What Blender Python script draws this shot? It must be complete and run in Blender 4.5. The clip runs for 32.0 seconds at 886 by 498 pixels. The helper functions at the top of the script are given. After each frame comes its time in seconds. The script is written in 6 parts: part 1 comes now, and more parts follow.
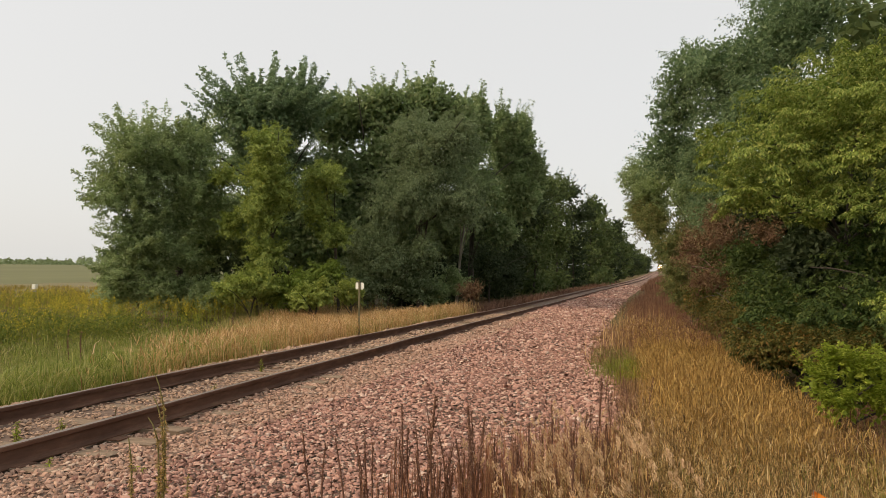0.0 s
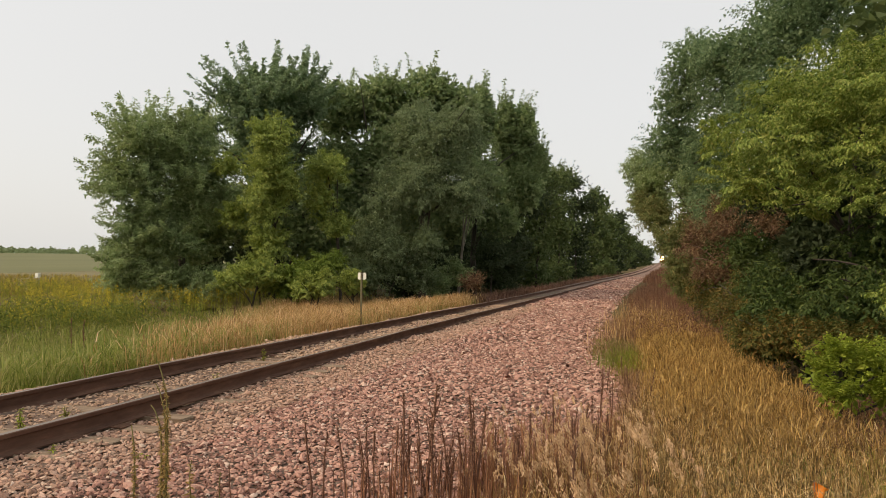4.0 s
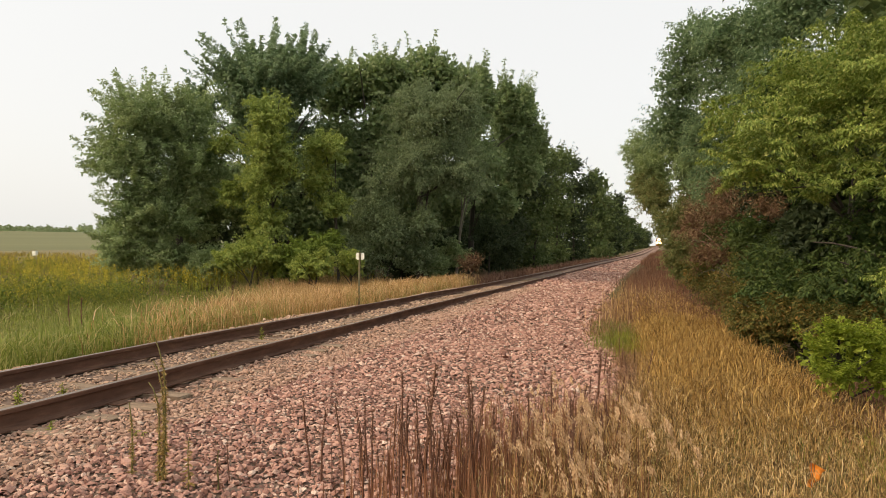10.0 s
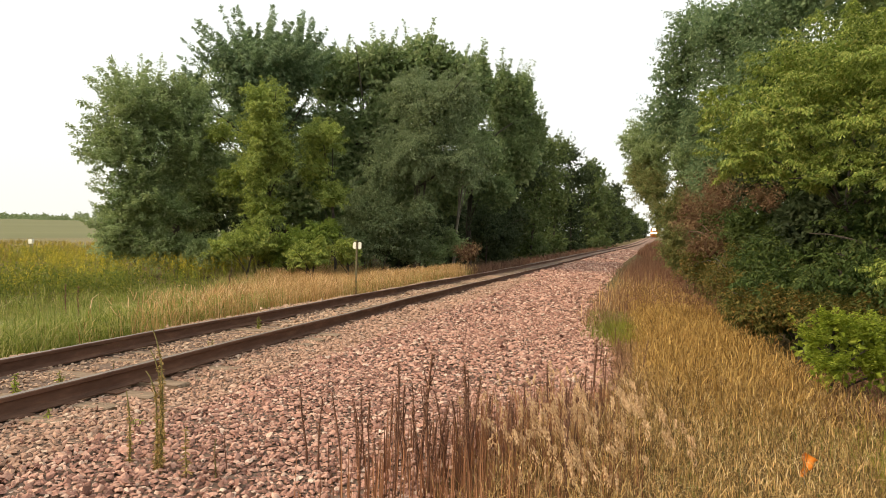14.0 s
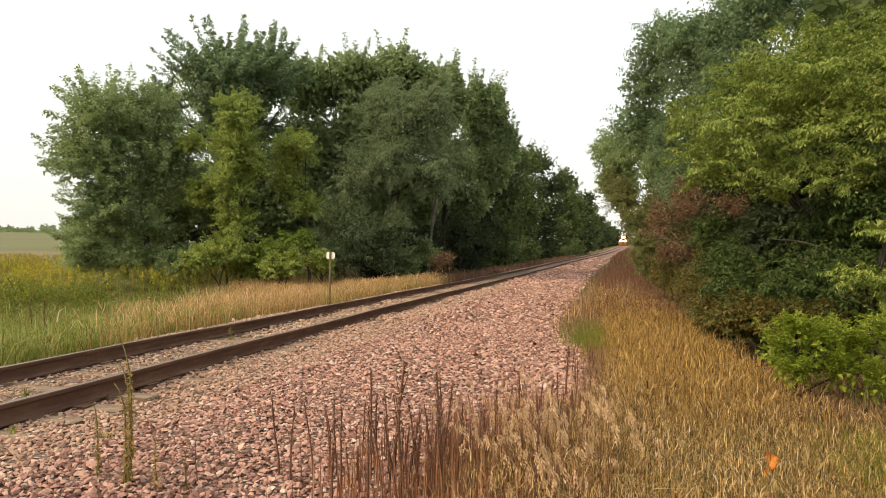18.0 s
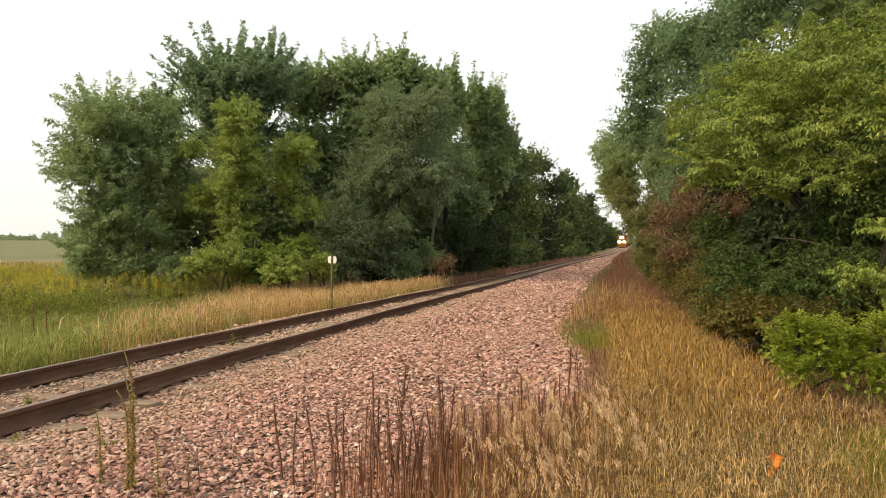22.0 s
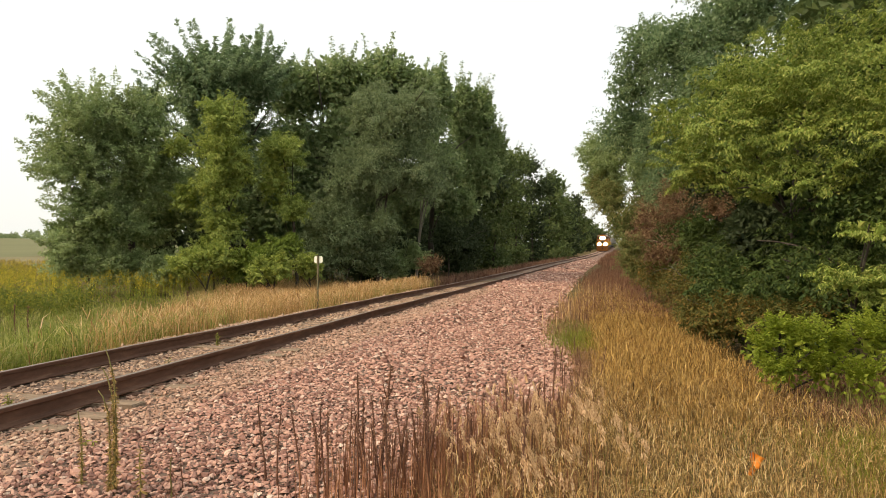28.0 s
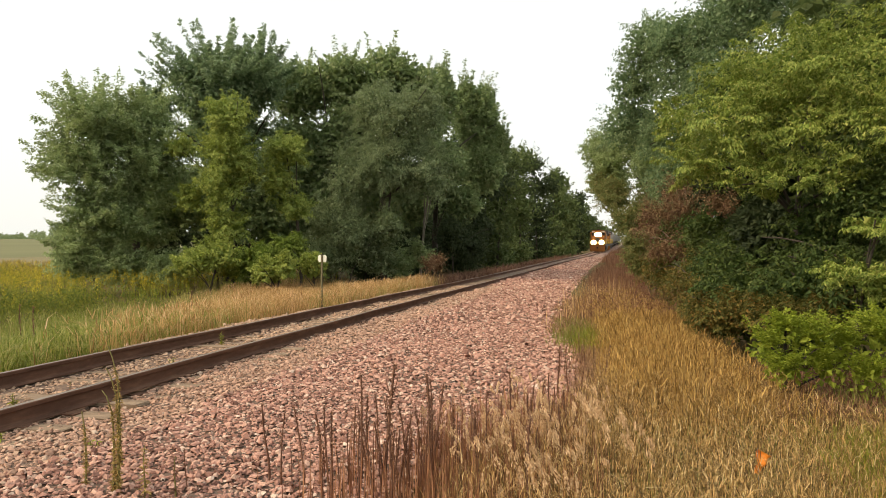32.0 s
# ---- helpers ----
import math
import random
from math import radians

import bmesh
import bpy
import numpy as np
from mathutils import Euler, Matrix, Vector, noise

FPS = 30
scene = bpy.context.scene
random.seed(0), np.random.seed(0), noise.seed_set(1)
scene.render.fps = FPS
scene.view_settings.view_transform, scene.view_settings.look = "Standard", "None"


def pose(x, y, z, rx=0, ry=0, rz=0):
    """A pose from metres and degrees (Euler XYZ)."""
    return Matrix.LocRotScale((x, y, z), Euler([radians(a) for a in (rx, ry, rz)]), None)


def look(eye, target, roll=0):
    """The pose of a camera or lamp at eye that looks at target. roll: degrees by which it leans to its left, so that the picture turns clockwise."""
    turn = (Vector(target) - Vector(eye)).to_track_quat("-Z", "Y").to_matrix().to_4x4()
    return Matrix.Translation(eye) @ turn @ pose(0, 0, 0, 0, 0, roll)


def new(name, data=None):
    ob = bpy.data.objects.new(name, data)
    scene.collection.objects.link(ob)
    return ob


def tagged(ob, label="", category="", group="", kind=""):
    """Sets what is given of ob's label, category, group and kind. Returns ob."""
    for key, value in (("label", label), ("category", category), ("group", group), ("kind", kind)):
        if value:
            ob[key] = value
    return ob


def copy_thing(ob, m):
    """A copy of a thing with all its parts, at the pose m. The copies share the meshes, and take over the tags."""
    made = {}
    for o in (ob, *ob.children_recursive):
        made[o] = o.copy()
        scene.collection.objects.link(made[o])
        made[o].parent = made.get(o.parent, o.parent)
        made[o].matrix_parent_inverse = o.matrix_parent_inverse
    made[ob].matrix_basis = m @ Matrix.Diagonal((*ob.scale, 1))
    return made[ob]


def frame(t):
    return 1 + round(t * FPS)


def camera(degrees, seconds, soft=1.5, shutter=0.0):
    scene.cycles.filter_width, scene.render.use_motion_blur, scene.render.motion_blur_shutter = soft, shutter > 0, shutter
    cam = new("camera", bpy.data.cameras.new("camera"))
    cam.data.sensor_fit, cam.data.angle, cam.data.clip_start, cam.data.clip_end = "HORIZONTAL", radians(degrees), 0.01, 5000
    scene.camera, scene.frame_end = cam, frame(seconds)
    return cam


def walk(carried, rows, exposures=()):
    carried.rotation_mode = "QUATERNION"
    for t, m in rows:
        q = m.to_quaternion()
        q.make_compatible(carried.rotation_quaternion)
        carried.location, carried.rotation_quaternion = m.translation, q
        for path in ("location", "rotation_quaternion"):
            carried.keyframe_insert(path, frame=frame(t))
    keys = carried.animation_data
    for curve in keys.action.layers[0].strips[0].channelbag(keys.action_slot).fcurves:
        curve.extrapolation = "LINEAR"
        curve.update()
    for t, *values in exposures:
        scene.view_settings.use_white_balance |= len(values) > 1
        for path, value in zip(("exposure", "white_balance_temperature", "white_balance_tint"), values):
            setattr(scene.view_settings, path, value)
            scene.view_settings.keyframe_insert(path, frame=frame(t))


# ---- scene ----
cam = camera(67.9, 32.0, soft=0.65)
PATH = [
    (0, (4.984, 0.963, 1.403), (4.473, 2.894, 1.504), 0.5),
    (0.5, (4.983, 0.951, 1.4), (4.47, 2.881, 1.501), 0.3),
    (1, (4.977, 0.969, 1.395), (4.466, 2.901, 1.483), 0.4),
    (1.5, (4.978, 0.976, 1.392), (4.466, 2.907, 1.474), 0.6),
    (2, (4.972, 0.982, 1.391), (4.456, 2.913, 1.47), 0.7),
    (2.5, (4.977, 0.983, 1.392), (4.454, 2.912, 1.469), 0.8),
    (3, (4.991, 0.973, 1.4), (4.463, 2.901, 1.474), 0.7),
    (3.5, (4.984, 0.966, 1.394), (4.467, 2.897, 1.468), 0.8),
    (5.5, (4.981, 0.976, 1.394), (4.454, 2.904, 1.459), 0.5),
    (6, (4.99, 0.979, 1.396), (4.459, 2.906, 1.457), 0.4),
    (6.5, (4.991, 0.982, 1.403), (4.459, 2.91, 1.459), 0.5),
    (7, (4.988, 0.982, 1.399), (4.458, 2.91, 1.453), 0.4),
    (7.5, (4.962, 0.983, 1.383), (4.431, 2.91, 1.435), -0.4),
    (8, (4.975, 0.991, 1.382), (4.404, 2.908, 1.42), 0.5),
    (8.5, (4.946, 1.014, 1.373), (4.356, 2.925, 1.399), 0.5),
    (9, (4.963, 1.006, 1.384), (4.373, 2.917, 1.408), 0.1),
    (9.5, (4.971, 1.003, 1.385), (4.429, 2.928, 1.405), 1.1),
    (10, (4.96, 1.002, 1.378), (4.449, 2.936, 1.394), 1.2),
    (10.5, (4.958, 1.001, 1.379), (4.445, 2.935, 1.39), 0.3),
    (11, (4.967, 0.997, 1.382), (4.482, 2.937, 1.388), 0.6),
    (11.5, (4.964, 0.998, 1.38), (4.5, 2.944, 1.384), 0.9),
    (12, (4.96, 0.992, 1.379), (4.482, 2.934, 1.382), 1.0),
    (12.5, (4.949, 1.0, 1.368), (4.465, 2.941, 1.358), 0.9),
    (13, (4.934, 1.02, 1.375), (4.413, 2.95, 1.356), 0.5),
    (13.5, (4.941, 1.019, 1.374), (4.413, 2.948, 1.357), 0.7),
    (14, (4.964, 0.996, 1.384), (4.462, 2.932, 1.368), 1.4),
    (14.5, (4.957, 0.967, 1.374), (4.458, 2.904, 1.36), 0.5),
    (16.5, (4.965, 0.966, 1.379), (4.521, 2.916, 1.411), 0.8),
    (17, (4.989, 0.946, 1.377), (4.55, 2.897, 1.412), 0.9),
    (17.5, (4.992, 0.949, 1.376), (4.561, 2.901, 1.401), 0.9),
    (18, (5.004, 0.956, 1.376), (4.576, 2.91, 1.39), 0.9),
    (18.5, (4.993, 0.961, 1.375), (4.571, 2.916, 1.387), 0.8),
    (19, (5.001, 0.963, 1.375), (4.576, 2.918, 1.386), 1.0),
    (19.5, (5.001, 0.962, 1.374), (4.583, 2.918, 1.385), 0.8),
    (20, (5.009, 0.963, 1.377), (4.589, 2.918, 1.389), 0.8),
    (20.5, (5.009, 0.96, 1.379), (4.588, 2.915, 1.392), 0.8),
    (21, (5.013, 0.963, 1.377), (4.585, 2.917, 1.392), 0.7),
    (21.5, (5.01, 0.965, 1.378), (4.577, 2.918, 1.398), 0.8),
    (22, (5.014, 0.96, 1.374), (4.581, 2.913, 1.397), 0.2),
    (22.5, (5.03, 0.96, 1.384), (4.583, 2.909, 1.407), 0.8),
    (23, (5.02, 0.96, 1.384), (4.597, 2.915, 1.41), 0.4),
    (23.5, (5.022, 0.956, 1.388), (4.606, 2.912, 1.416), 0.3),
    (24, (5.017, 0.957, 1.382), (4.603, 2.914, 1.415), 0.4),
    (24.5, (5.018, 0.958, 1.387), (4.606, 2.914, 1.421), 0.5),
    (25, (5.018, 0.959, 1.386), (4.608, 2.916, 1.421), 0.4),
    (25.5, (5.025, 0.945, 1.387), (4.617, 2.903, 1.422), 0.5),
    (27.5, (5.025, 0.949, 1.381), (4.629, 2.909, 1.409), 0.6),
    (28, (5.027, 0.95, 1.38), (4.633, 2.911, 1.404), 0.5),
    (28.5, (5.024, 0.951, 1.38), (4.632, 2.912, 1.403), 0.4),
    (29, (5.025, 0.958, 1.379), (4.633, 2.919, 1.4), 0.4),
    (29.5, (5.024, 0.964, 1.376), (4.63, 2.924, 1.397), 0.4),
    (30, (5.022, 0.963, 1.375), (4.627, 2.924, 1.396), 0.4),
    (30.5, (5.029, 0.965, 1.38), (4.628, 2.924, 1.399), 0.3),
    (31, (5.03, 0.96, 1.38), (4.627, 2.919, 1.399), 0.3),
    (31.5, (5.031, 0.97, 1.377), (4.627, 2.928, 1.397), 0.3),
    (32, (5.031, 0.968, 1.378), (4.625, 2.927, 1.397), 0.2),
]
walk(cam, [(t, look(eye, target, roll)) for t, eye, target, roll in PATH],
     exposures=[(0.0, -0.38, 7300, 15), (9.0, -0.23, 7300, 15), (13.0, 0.08, 7400, 12), (18.0, 0.04, 7400, 12), (32.0, 0.04, 7400, 12)])

# ---- light: hazy overcast daylight ----
world = bpy.data.worlds.new("world")
scene.world = world
world.use_nodes = True
wn, wl = world.node_tree.nodes, world.node_tree.links
wn.clear()
sky = wn.new("ShaderNodeTexSky")
sky.sky_type, sky.sun_disc = "NISHITA", False
sky.sun_elevation, sky.sun_rotation = radians(39.4), radians(235.3)
sky.dust_density, sky.air_density = 6.0, 1.0
sky_level = wn.new("ShaderNodeBackground")
sky_level.inputs["Strength"].default_value = 0.05
cloud = wn.new("ShaderNodeBackground")
cloud.inputs["Color"].default_value = (0.875, 0.95, 0.985, 1)
cloud.inputs["Strength"].default_value = 0.98
both = wn.new("ShaderNodeAddShader")
wout = wn.new("ShaderNodeOutputWorld")
wl.new(sky.outputs[0], sky_level.inputs["Color"])
wl.new(sky_level.outputs[0], both.inputs[0])
wl.new(cloud.outputs[0], both.inputs[1])
wl.new(both.outputs[0], wout.inputs[0])

sun_data = bpy.data.lights.new("sun", "SUN")
sun_data.energy, sun_data.angle, sun_data.color = 2.5, radians(16), (1.0, 0.85, 0.64)
sun = new("sun", sun_data)
sun.matrix_world = look((-26, -18, 26), (0, 0, 0))


# ---- materials ----
def ramp(nt, fac, stops):
    r = nt.nodes.new("ShaderNodeValToRGB")
    r.color_ramp.interpolation = "LINEAR"
    while len(r.color_ramp.elements) < len(stops):
        r.color_ramp.elements.new(0.5)
    for e, (p, c) in zip(r.color_ramp.elements, stops):
        e.position, e.color = p, (*c, 1)
    nt.links.new(fac, r.inputs[0])
    return r.outputs[0]


def noise_tex(nt, scale, detail=4.0, rough=0.55, stretch=None):
    tc = nt.nodes.new("ShaderNodeTexCoord")
    n = nt.nodes.new("ShaderNodeTexNoise")
    n.inputs["Scale"].default_value, n.inputs["Detail"].default_value = scale, detail
    n.inputs["Roughness"].default_value = rough
    if stretch:
        mp = nt.nodes.new("ShaderNodeMapping")
        mp.inputs["Scale"].default_value = stretch
        nt.links.new(tc.outputs["Object"], mp.inputs[0])
        nt.links.new(mp.outputs[0], n.inputs["Vector"])
    else:
        nt.links.new(tc.outputs["Object"], n.inputs["Vector"])
    return n.outputs["Fac"]


def mix_rgb(nt, fac, a, b, mode="MIX"):
    m = nt.nodes.new("ShaderNodeMix")
    m.data_type, m.blend_type = "RGBA", mode
    if isinstance(fac, float):
        m.inputs["Factor"].default_value = fac
    else:
        nt.links.new(fac, m.inputs["Factor"])
    # colour sockets of the mix node come last among equal names
    ca, cb = [s for s in m.inputs if s.name == "A" and s.type == "RGBA"][0], [s for s in m.inputs if s.name == "B" and s.type == "RGBA"][0]
    for sock, v in ((ca, a), (cb, b)):
        if isinstance(v, tuple):
            sock.default_value = (*v, 1)
        else:
            nt.links.new(v, sock)
    return [s for s in m.outputs if s.type == "RGBA"][0]


def material(name, rough=0.7, metal=0.0, spec=0.4):
    m = bpy.data.materials.new(name)
    m.use_nodes = True
    nt = m.node_tree
    b = nt.nodes["Principled BSDF"]
    b.inputs["Roughness"].default_value, b.inputs["Metallic"].default_value = rough, metal
    b.inputs["Specular IOR Level"].default_value = spec
    return m, nt, b


def bump(nt, b, height, strength, distance):
    n = nt.nodes.new("ShaderNodeBump")
    n.inputs["Strength"].default_value, n.inputs["Distance"].default_value = strength, distance
    nt.links.new(height, n.inputs["Height"])
    nt.links.new(n.outputs[0], b.inputs["Normal"])


def leaf_material(name, stops, patch=0.35, patch_col=(0.1, 0.1, 0.02), scale=0.5, through_share=0.32, rough=0.6):
    """Leaves or blades: each island its own tone, with larger patches; some light passes through."""
    m, nt, b = material(name, rough, 0, 0.25)
    geo = nt.nodes.new("ShaderNodeNewGeometry")
    col = ramp(nt, geo.outputs["Random Per Island"], stops)
    f = noise_tex(nt, scale, 2.0)
    mr = nt.nodes.new("ShaderNodeMapRange")
    mr.inputs["From Min"].default_value, mr.inputs["From Max"].default_value = 0.45, 0.7
    mr.inputs["To Max"].default_value = patch
    nt.links.new(f, mr.inputs["Value"])
    col = mix_rgb(nt, mr.outputs[0], col, patch_col)
    nt.links.new(col, b.inputs["Base Color"])
    tr = nt.nodes.new("ShaderNodeBsdfTranslucent")
    nt.links.new(col, tr.inputs["Color"])
    ms = nt.nodes.new("ShaderNodeMixShader")
    ms.inputs[0].default_value = through_share
    nt.links.new(b.outputs[0], ms.inputs[1])
    nt.links.new(tr.outputs[0], ms.inputs[2])
    nt.links.new(ms.outputs[0], nt.nodes["Material Output"].inputs[0])
    return m


def plain_material(name, col, col2, scale=8.0, rough=0.6, metal=0.0, bump_s=0.0, dist=0.01, stretch=None):
    m, nt, b = material(name, rough, metal)
    f = noise_tex(nt, scale, 5.0, 0.6, stretch)
    nt.links.new(ramp(nt, f, [(0.3, col), (0.7, col2)]), b.inputs["Base Color"])
    if bump_s:
        bump(nt, b, noise_tex(nt, scale * 4, 4.0, 0.6, stretch), bump_s, dist)
    return m


def glow_material(name, col, strength):
    m, nt, b = material(name, 0.2)
    b.inputs["Base Color"].default_value = (*col, 1)
    b.inputs["Emission Color"].default_value = (*col, 1)
    b.inputs["Emission Strength"].default_value = strength
    return m


def ground_material():
    m, nt, b = material("soil_and_litter", 0.95, 0, 0.1)
    a = ramp(nt, noise_tex(nt, 0.35, 6.0, 0.65), [(0.35, (0.10, 0.075, 0.035)), (0.5, (0.16, 0.12, 0.05)), (0.68, (0.09, 0.095, 0.03))])
    c = ramp(nt, noise_tex(nt, 22.0, 5.0, 0.7), [(0.3, (0.045, 0.034, 0.02)), (0.7, (0.18, 0.135, 0.07))])
    nt.links.new(mix_rgb(nt, 0.45, a, c), b.inputs["Base Color"])
    bump(nt, b, noise_tex(nt, 30.0, 6.0, 0.7), 0.8, 0.03)
    return m


def ballast_material(name, joined=True, dust=0.0):
    """Pink crushed quartzite: cells between the modelled stones, tone per stone."""
    m, nt, b = material(name, 0.85, 0, 0.3)
    if joined:
        geo = nt.nodes.new("ShaderNodeNewGeometry")
        pick = geo.outputs["Random Per Island"]
    else:
        info = nt.nodes.new("ShaderNodeObjectInfo")
        pick = info.outputs["Random"]
    col = ramp(nt, pick, [(0.0, (0.226, 0.119, 0.094)), (0.3, (0.435, 0.239, 0.187)), (0.6, (0.576, 0.338, 0.267)),
                          (0.85, (0.661, 0.420, 0.328)), (0.95, (0.712, 0.514, 0.416)), (1.0, (0.768, 0.619, 0.520))])
    if dust:
        col = mix_rgb(nt, dust, col, (0.50, 0.375, 0.25))
    spot = ramp(nt, noise_tex(nt, 60.0, 4.0, 0.7), [(0.35, (0.72, 0.68, 0.66)), (0.7, (1.0, 0.98, 0.95))])
    nt.links.new(mix_rgb(nt, 0.8, col, spot, "MULTIPLY"), b.inputs["Base Color"])
    bump(nt, b, noise_tex(nt, 45.0, 5.0, 0.7), 0.7, 0.012)
    return m


def ballast_bed_material():
    m, nt, b = material("ballast_bed", 0.9, 0, 0.2)
    tc = nt.nodes.new("ShaderNodeTexCoord")
    v = nt.nodes.new("ShaderNodeTexVoronoi")
    v.inputs["Scale"].default_value = 19.0
    nt.links.new(tc.outputs["Object"], v.inputs["Vector"])
    sep = nt.nodes.new("ShaderNodeSeparateColor")
    nt.links.new(v.outputs["Color"], sep.inputs[0])
    col = ramp(nt, sep.outputs[0], [(0.0, (0.24, 0.14, 0.107)), (0.35, (0.40, 0.25, 0.195)), (0.75, (0.50, 0.335, 0.265)), (1.0, (0.57, 0.455, 0.37))])
    # shade between stones put into the colour, darker towards each cell's rim
    shade = ramp(nt, v.outputs["Distance"], [(0.25, (1.0, 1.0, 1.0)), (0.75, (0.56, 0.51, 0.49))])
    dirt = ramp(nt, noise_tex(nt, 1.3, 4.0), [(0.42, (1.0, 1.0, 1.0)), (0.75, (0.8, 0.72, 0.6))])
    c = mix_rgb(nt, 1.0, mix_rgb(nt, 0.9, col, shade, "MULTIPLY"), dirt, "MULTIPLY")
    nt.links.new(c, b.inputs["Base Color"])
    inv = nt.nodes.new("ShaderNodeMath")
    inv.operation, inv.inputs[0].default_value = "SUBTRACT", 1.0
    nt.links.new(v.outputs["Distance"], inv.inputs[1])
    bump(nt, b, inv.outputs[0], 1.0, 0.05)
    return m


def rail_material():
    m, nt, b = material("rusty_rail_steel", 0.85, 0.0, 0.18)
    f = noise_tex(nt, 7.0, 6.0, 0.7, (1.0, 0.25, 1.0))
    nt.links.new(ramp(nt, f, [(0.3, (0.085, 0.044, 0.03)), (0.55, (0.145, 0.078, 0.053)), (0.75, (0.22, 0.125, 0.078))]), b.inputs["Base Color"])
    bump(nt, b, noise_tex(nt, 60.0, 4.0, 0.7), 0.3, 0.004)
    return m


M_GROUND, M_BED = ground_material(), ballast_bed_material()
M_STONE, M_STONE_ONE = ballast_material("crushed_quartzite"), ballast_material("loose_quartzite", False)
M_STONE_DUSTY = ballast_material("dusty_fine_ballast", True, 0.6)
M_STONE_TAN = ballast_material("dust_covered_quartzite", True, 0.35)
# dark bed colour stands in for the shade in the gaps between stones
M_GAPSHADE = plain_material("shaded_stone_gaps", (0.115, 0.075, 0.055), (0.20, 0.135, 0.10), 14.0, 0.95, 0, 0.6, 0.01)
M_RAIL = rail_material()
M_RAILTOP = plain_material("worn_rail_head", (0.15, 0.118, 0.095), (0.25, 0.20, 0.165), 12.0, 0.5, 0.3, 0, 0, (1, 0.1, 1))
M_SLEEPER = plain_material("weathered_sleeper_wood", (0.155, 0.108, 0.074), (0.34, 0.25, 0.17), 6.0, 0.9, 0, 0.7, 0.01, (0.4, 6.0, 6.0))
M_RUST = plain_material("rusty_plate", (0.09, 0.045, 0.028), (0.20, 0.10, 0.06), 30.0, 0.85, 0.2, 0.3)
M_BARK = plain_material("grey_brown_bark", (0.035, 0.029, 0.023), (0.10, 0.085, 0.068), 5.0, 0.95, 0, 0.8, 0.03, (2.5, 2.5, 0.5))
M_PALEBARK = plain_material("pale_bark", (0.10, 0.09, 0.07), (0.22, 0.20, 0.16), 5.0, 0.9, 0, 0.6, 0.02, (2.5, 2.5, 0.5))
M_TWIG = plain_material("dead_twig", (0.10, 0.06, 0.045), (0.20, 0.13, 0.10), 9.0, 0.9)

G_DARK = leaf_material("dark_green_leaf", [(0.0, (0.159, 0.228, 0.102)), (0.5, (0.241, 0.330, 0.140)), (0.85, (0.336, 0.418, 0.189)), (1.0, (0.446, 0.508, 0.271))], 0.3, (0.251, 0.296, 0.131), through_share=0.5)
# darker copy of the leaf above, with the row's shade in its colour
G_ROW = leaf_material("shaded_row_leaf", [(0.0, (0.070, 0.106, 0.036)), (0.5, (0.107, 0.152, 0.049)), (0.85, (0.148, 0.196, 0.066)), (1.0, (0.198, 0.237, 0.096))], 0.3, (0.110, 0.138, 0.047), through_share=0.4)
# green leaf darkened to carry the shade of the hollows
G_SHADE = leaf_material("shade_darkened_leaf", [(0.0, (0.026, 0.044, 0.019)), (0.5, (0.045, 0.068, 0.028)), (1.0, (0.079, 0.105, 0.046))], 0.3, (0.068, 0.090, 0.038), through_share=0.4)
G_MID = leaf_material("mid_green_leaf", [(0.0, (0.117, 0.177, 0.031)), (0.5, (0.177, 0.253, 0.044)), (1.0, (0.262, 0.333, 0.07))], 0.35, (0.22, 0.23, 0.045))
G_OLIVE = leaf_material("olive_green_leaf", [(0.0, (0.031, 0.059, 0.014)), (0.5, (0.058, 0.100, 0.024)), (0.85, (0.100, 0.151, 0.037)), (1.0, (0.145, 0.170, 0.044))], 0.4, (0.111, 0.130, 0.033), 0.9)
G_UNDER = leaf_material("dark_weed_leaf", [(0.0, (0.070, 0.103, 0.015)), (0.5, (0.131, 0.176, 0.027)), (0.85, (0.227, 0.263, 0.041)), (1.0, (0.325, 0.297, 0.048))], 0.4, (0.248, 0.228, 0.036), 0.9)
G_GREY = leaf_material("grey_green_leaf", [(0.0, (0.210, 0.285, 0.129)), (0.5, (0.305, 0.394, 0.177)), (0.85, (0.381, 0.471, 0.230)), (1.0, (0.471, 0.546, 0.325))], 0.35, (0.319, 0.355, 0.129), through_share=0.5)
G_HACK = leaf_material("olive_grey_leaf", [(0.0, (0.124, 0.172, 0.082)), (0.5, (0.188, 0.250, 0.118)), (0.85, (0.246, 0.313, 0.162)), (1.0, (0.327, 0.385, 0.227))], 0.35, (0.188, 0.219, 0.097), through_share=0.42)
G_SILVER = leaf_material("silver_green_leaf", [(0.0, (0.144, 0.224, 0.120)), (0.5, (0.228, 0.325, 0.171)), (0.85, (0.316, 0.418, 0.231)), (1.0, (0.430, 0.524, 0.328))], 0.3, (0.213, 0.262, 0.122), through_share=0.5)
G_ASH = leaf_material("ash_leaf", [(0.0, (0.116, 0.186, 0.091)), (0.5, (0.183, 0.271, 0.130)), (0.85, (0.255, 0.348, 0.175)), (1.0, (0.346, 0.436, 0.248))], 0.3, (0.172, 0.218, 0.092), through_share=0.5)
G_YELLOW = leaf_material("yellow_green_leaf", [(0.0, (0.104, 0.164, 0.030)), (0.4, (0.220, 0.303, 0.058)), (0.8, (0.355, 0.415, 0.096)), (1.0, (0.485, 0.485, 0.154))], 0.38, (0.130, 0.207, 0.047), 0.7, through_share=0.26)
G_YELGREEN = leaf_material("yellowing_green_leaf", [(0.0, (0.184, 0.245, 0.063)), (0.5, (0.322, 0.398, 0.094)), (1.0, (0.487, 0.532, 0.151))], 0.6, (0.198, 0.280, 0.075), 0.7, through_share=0.42)
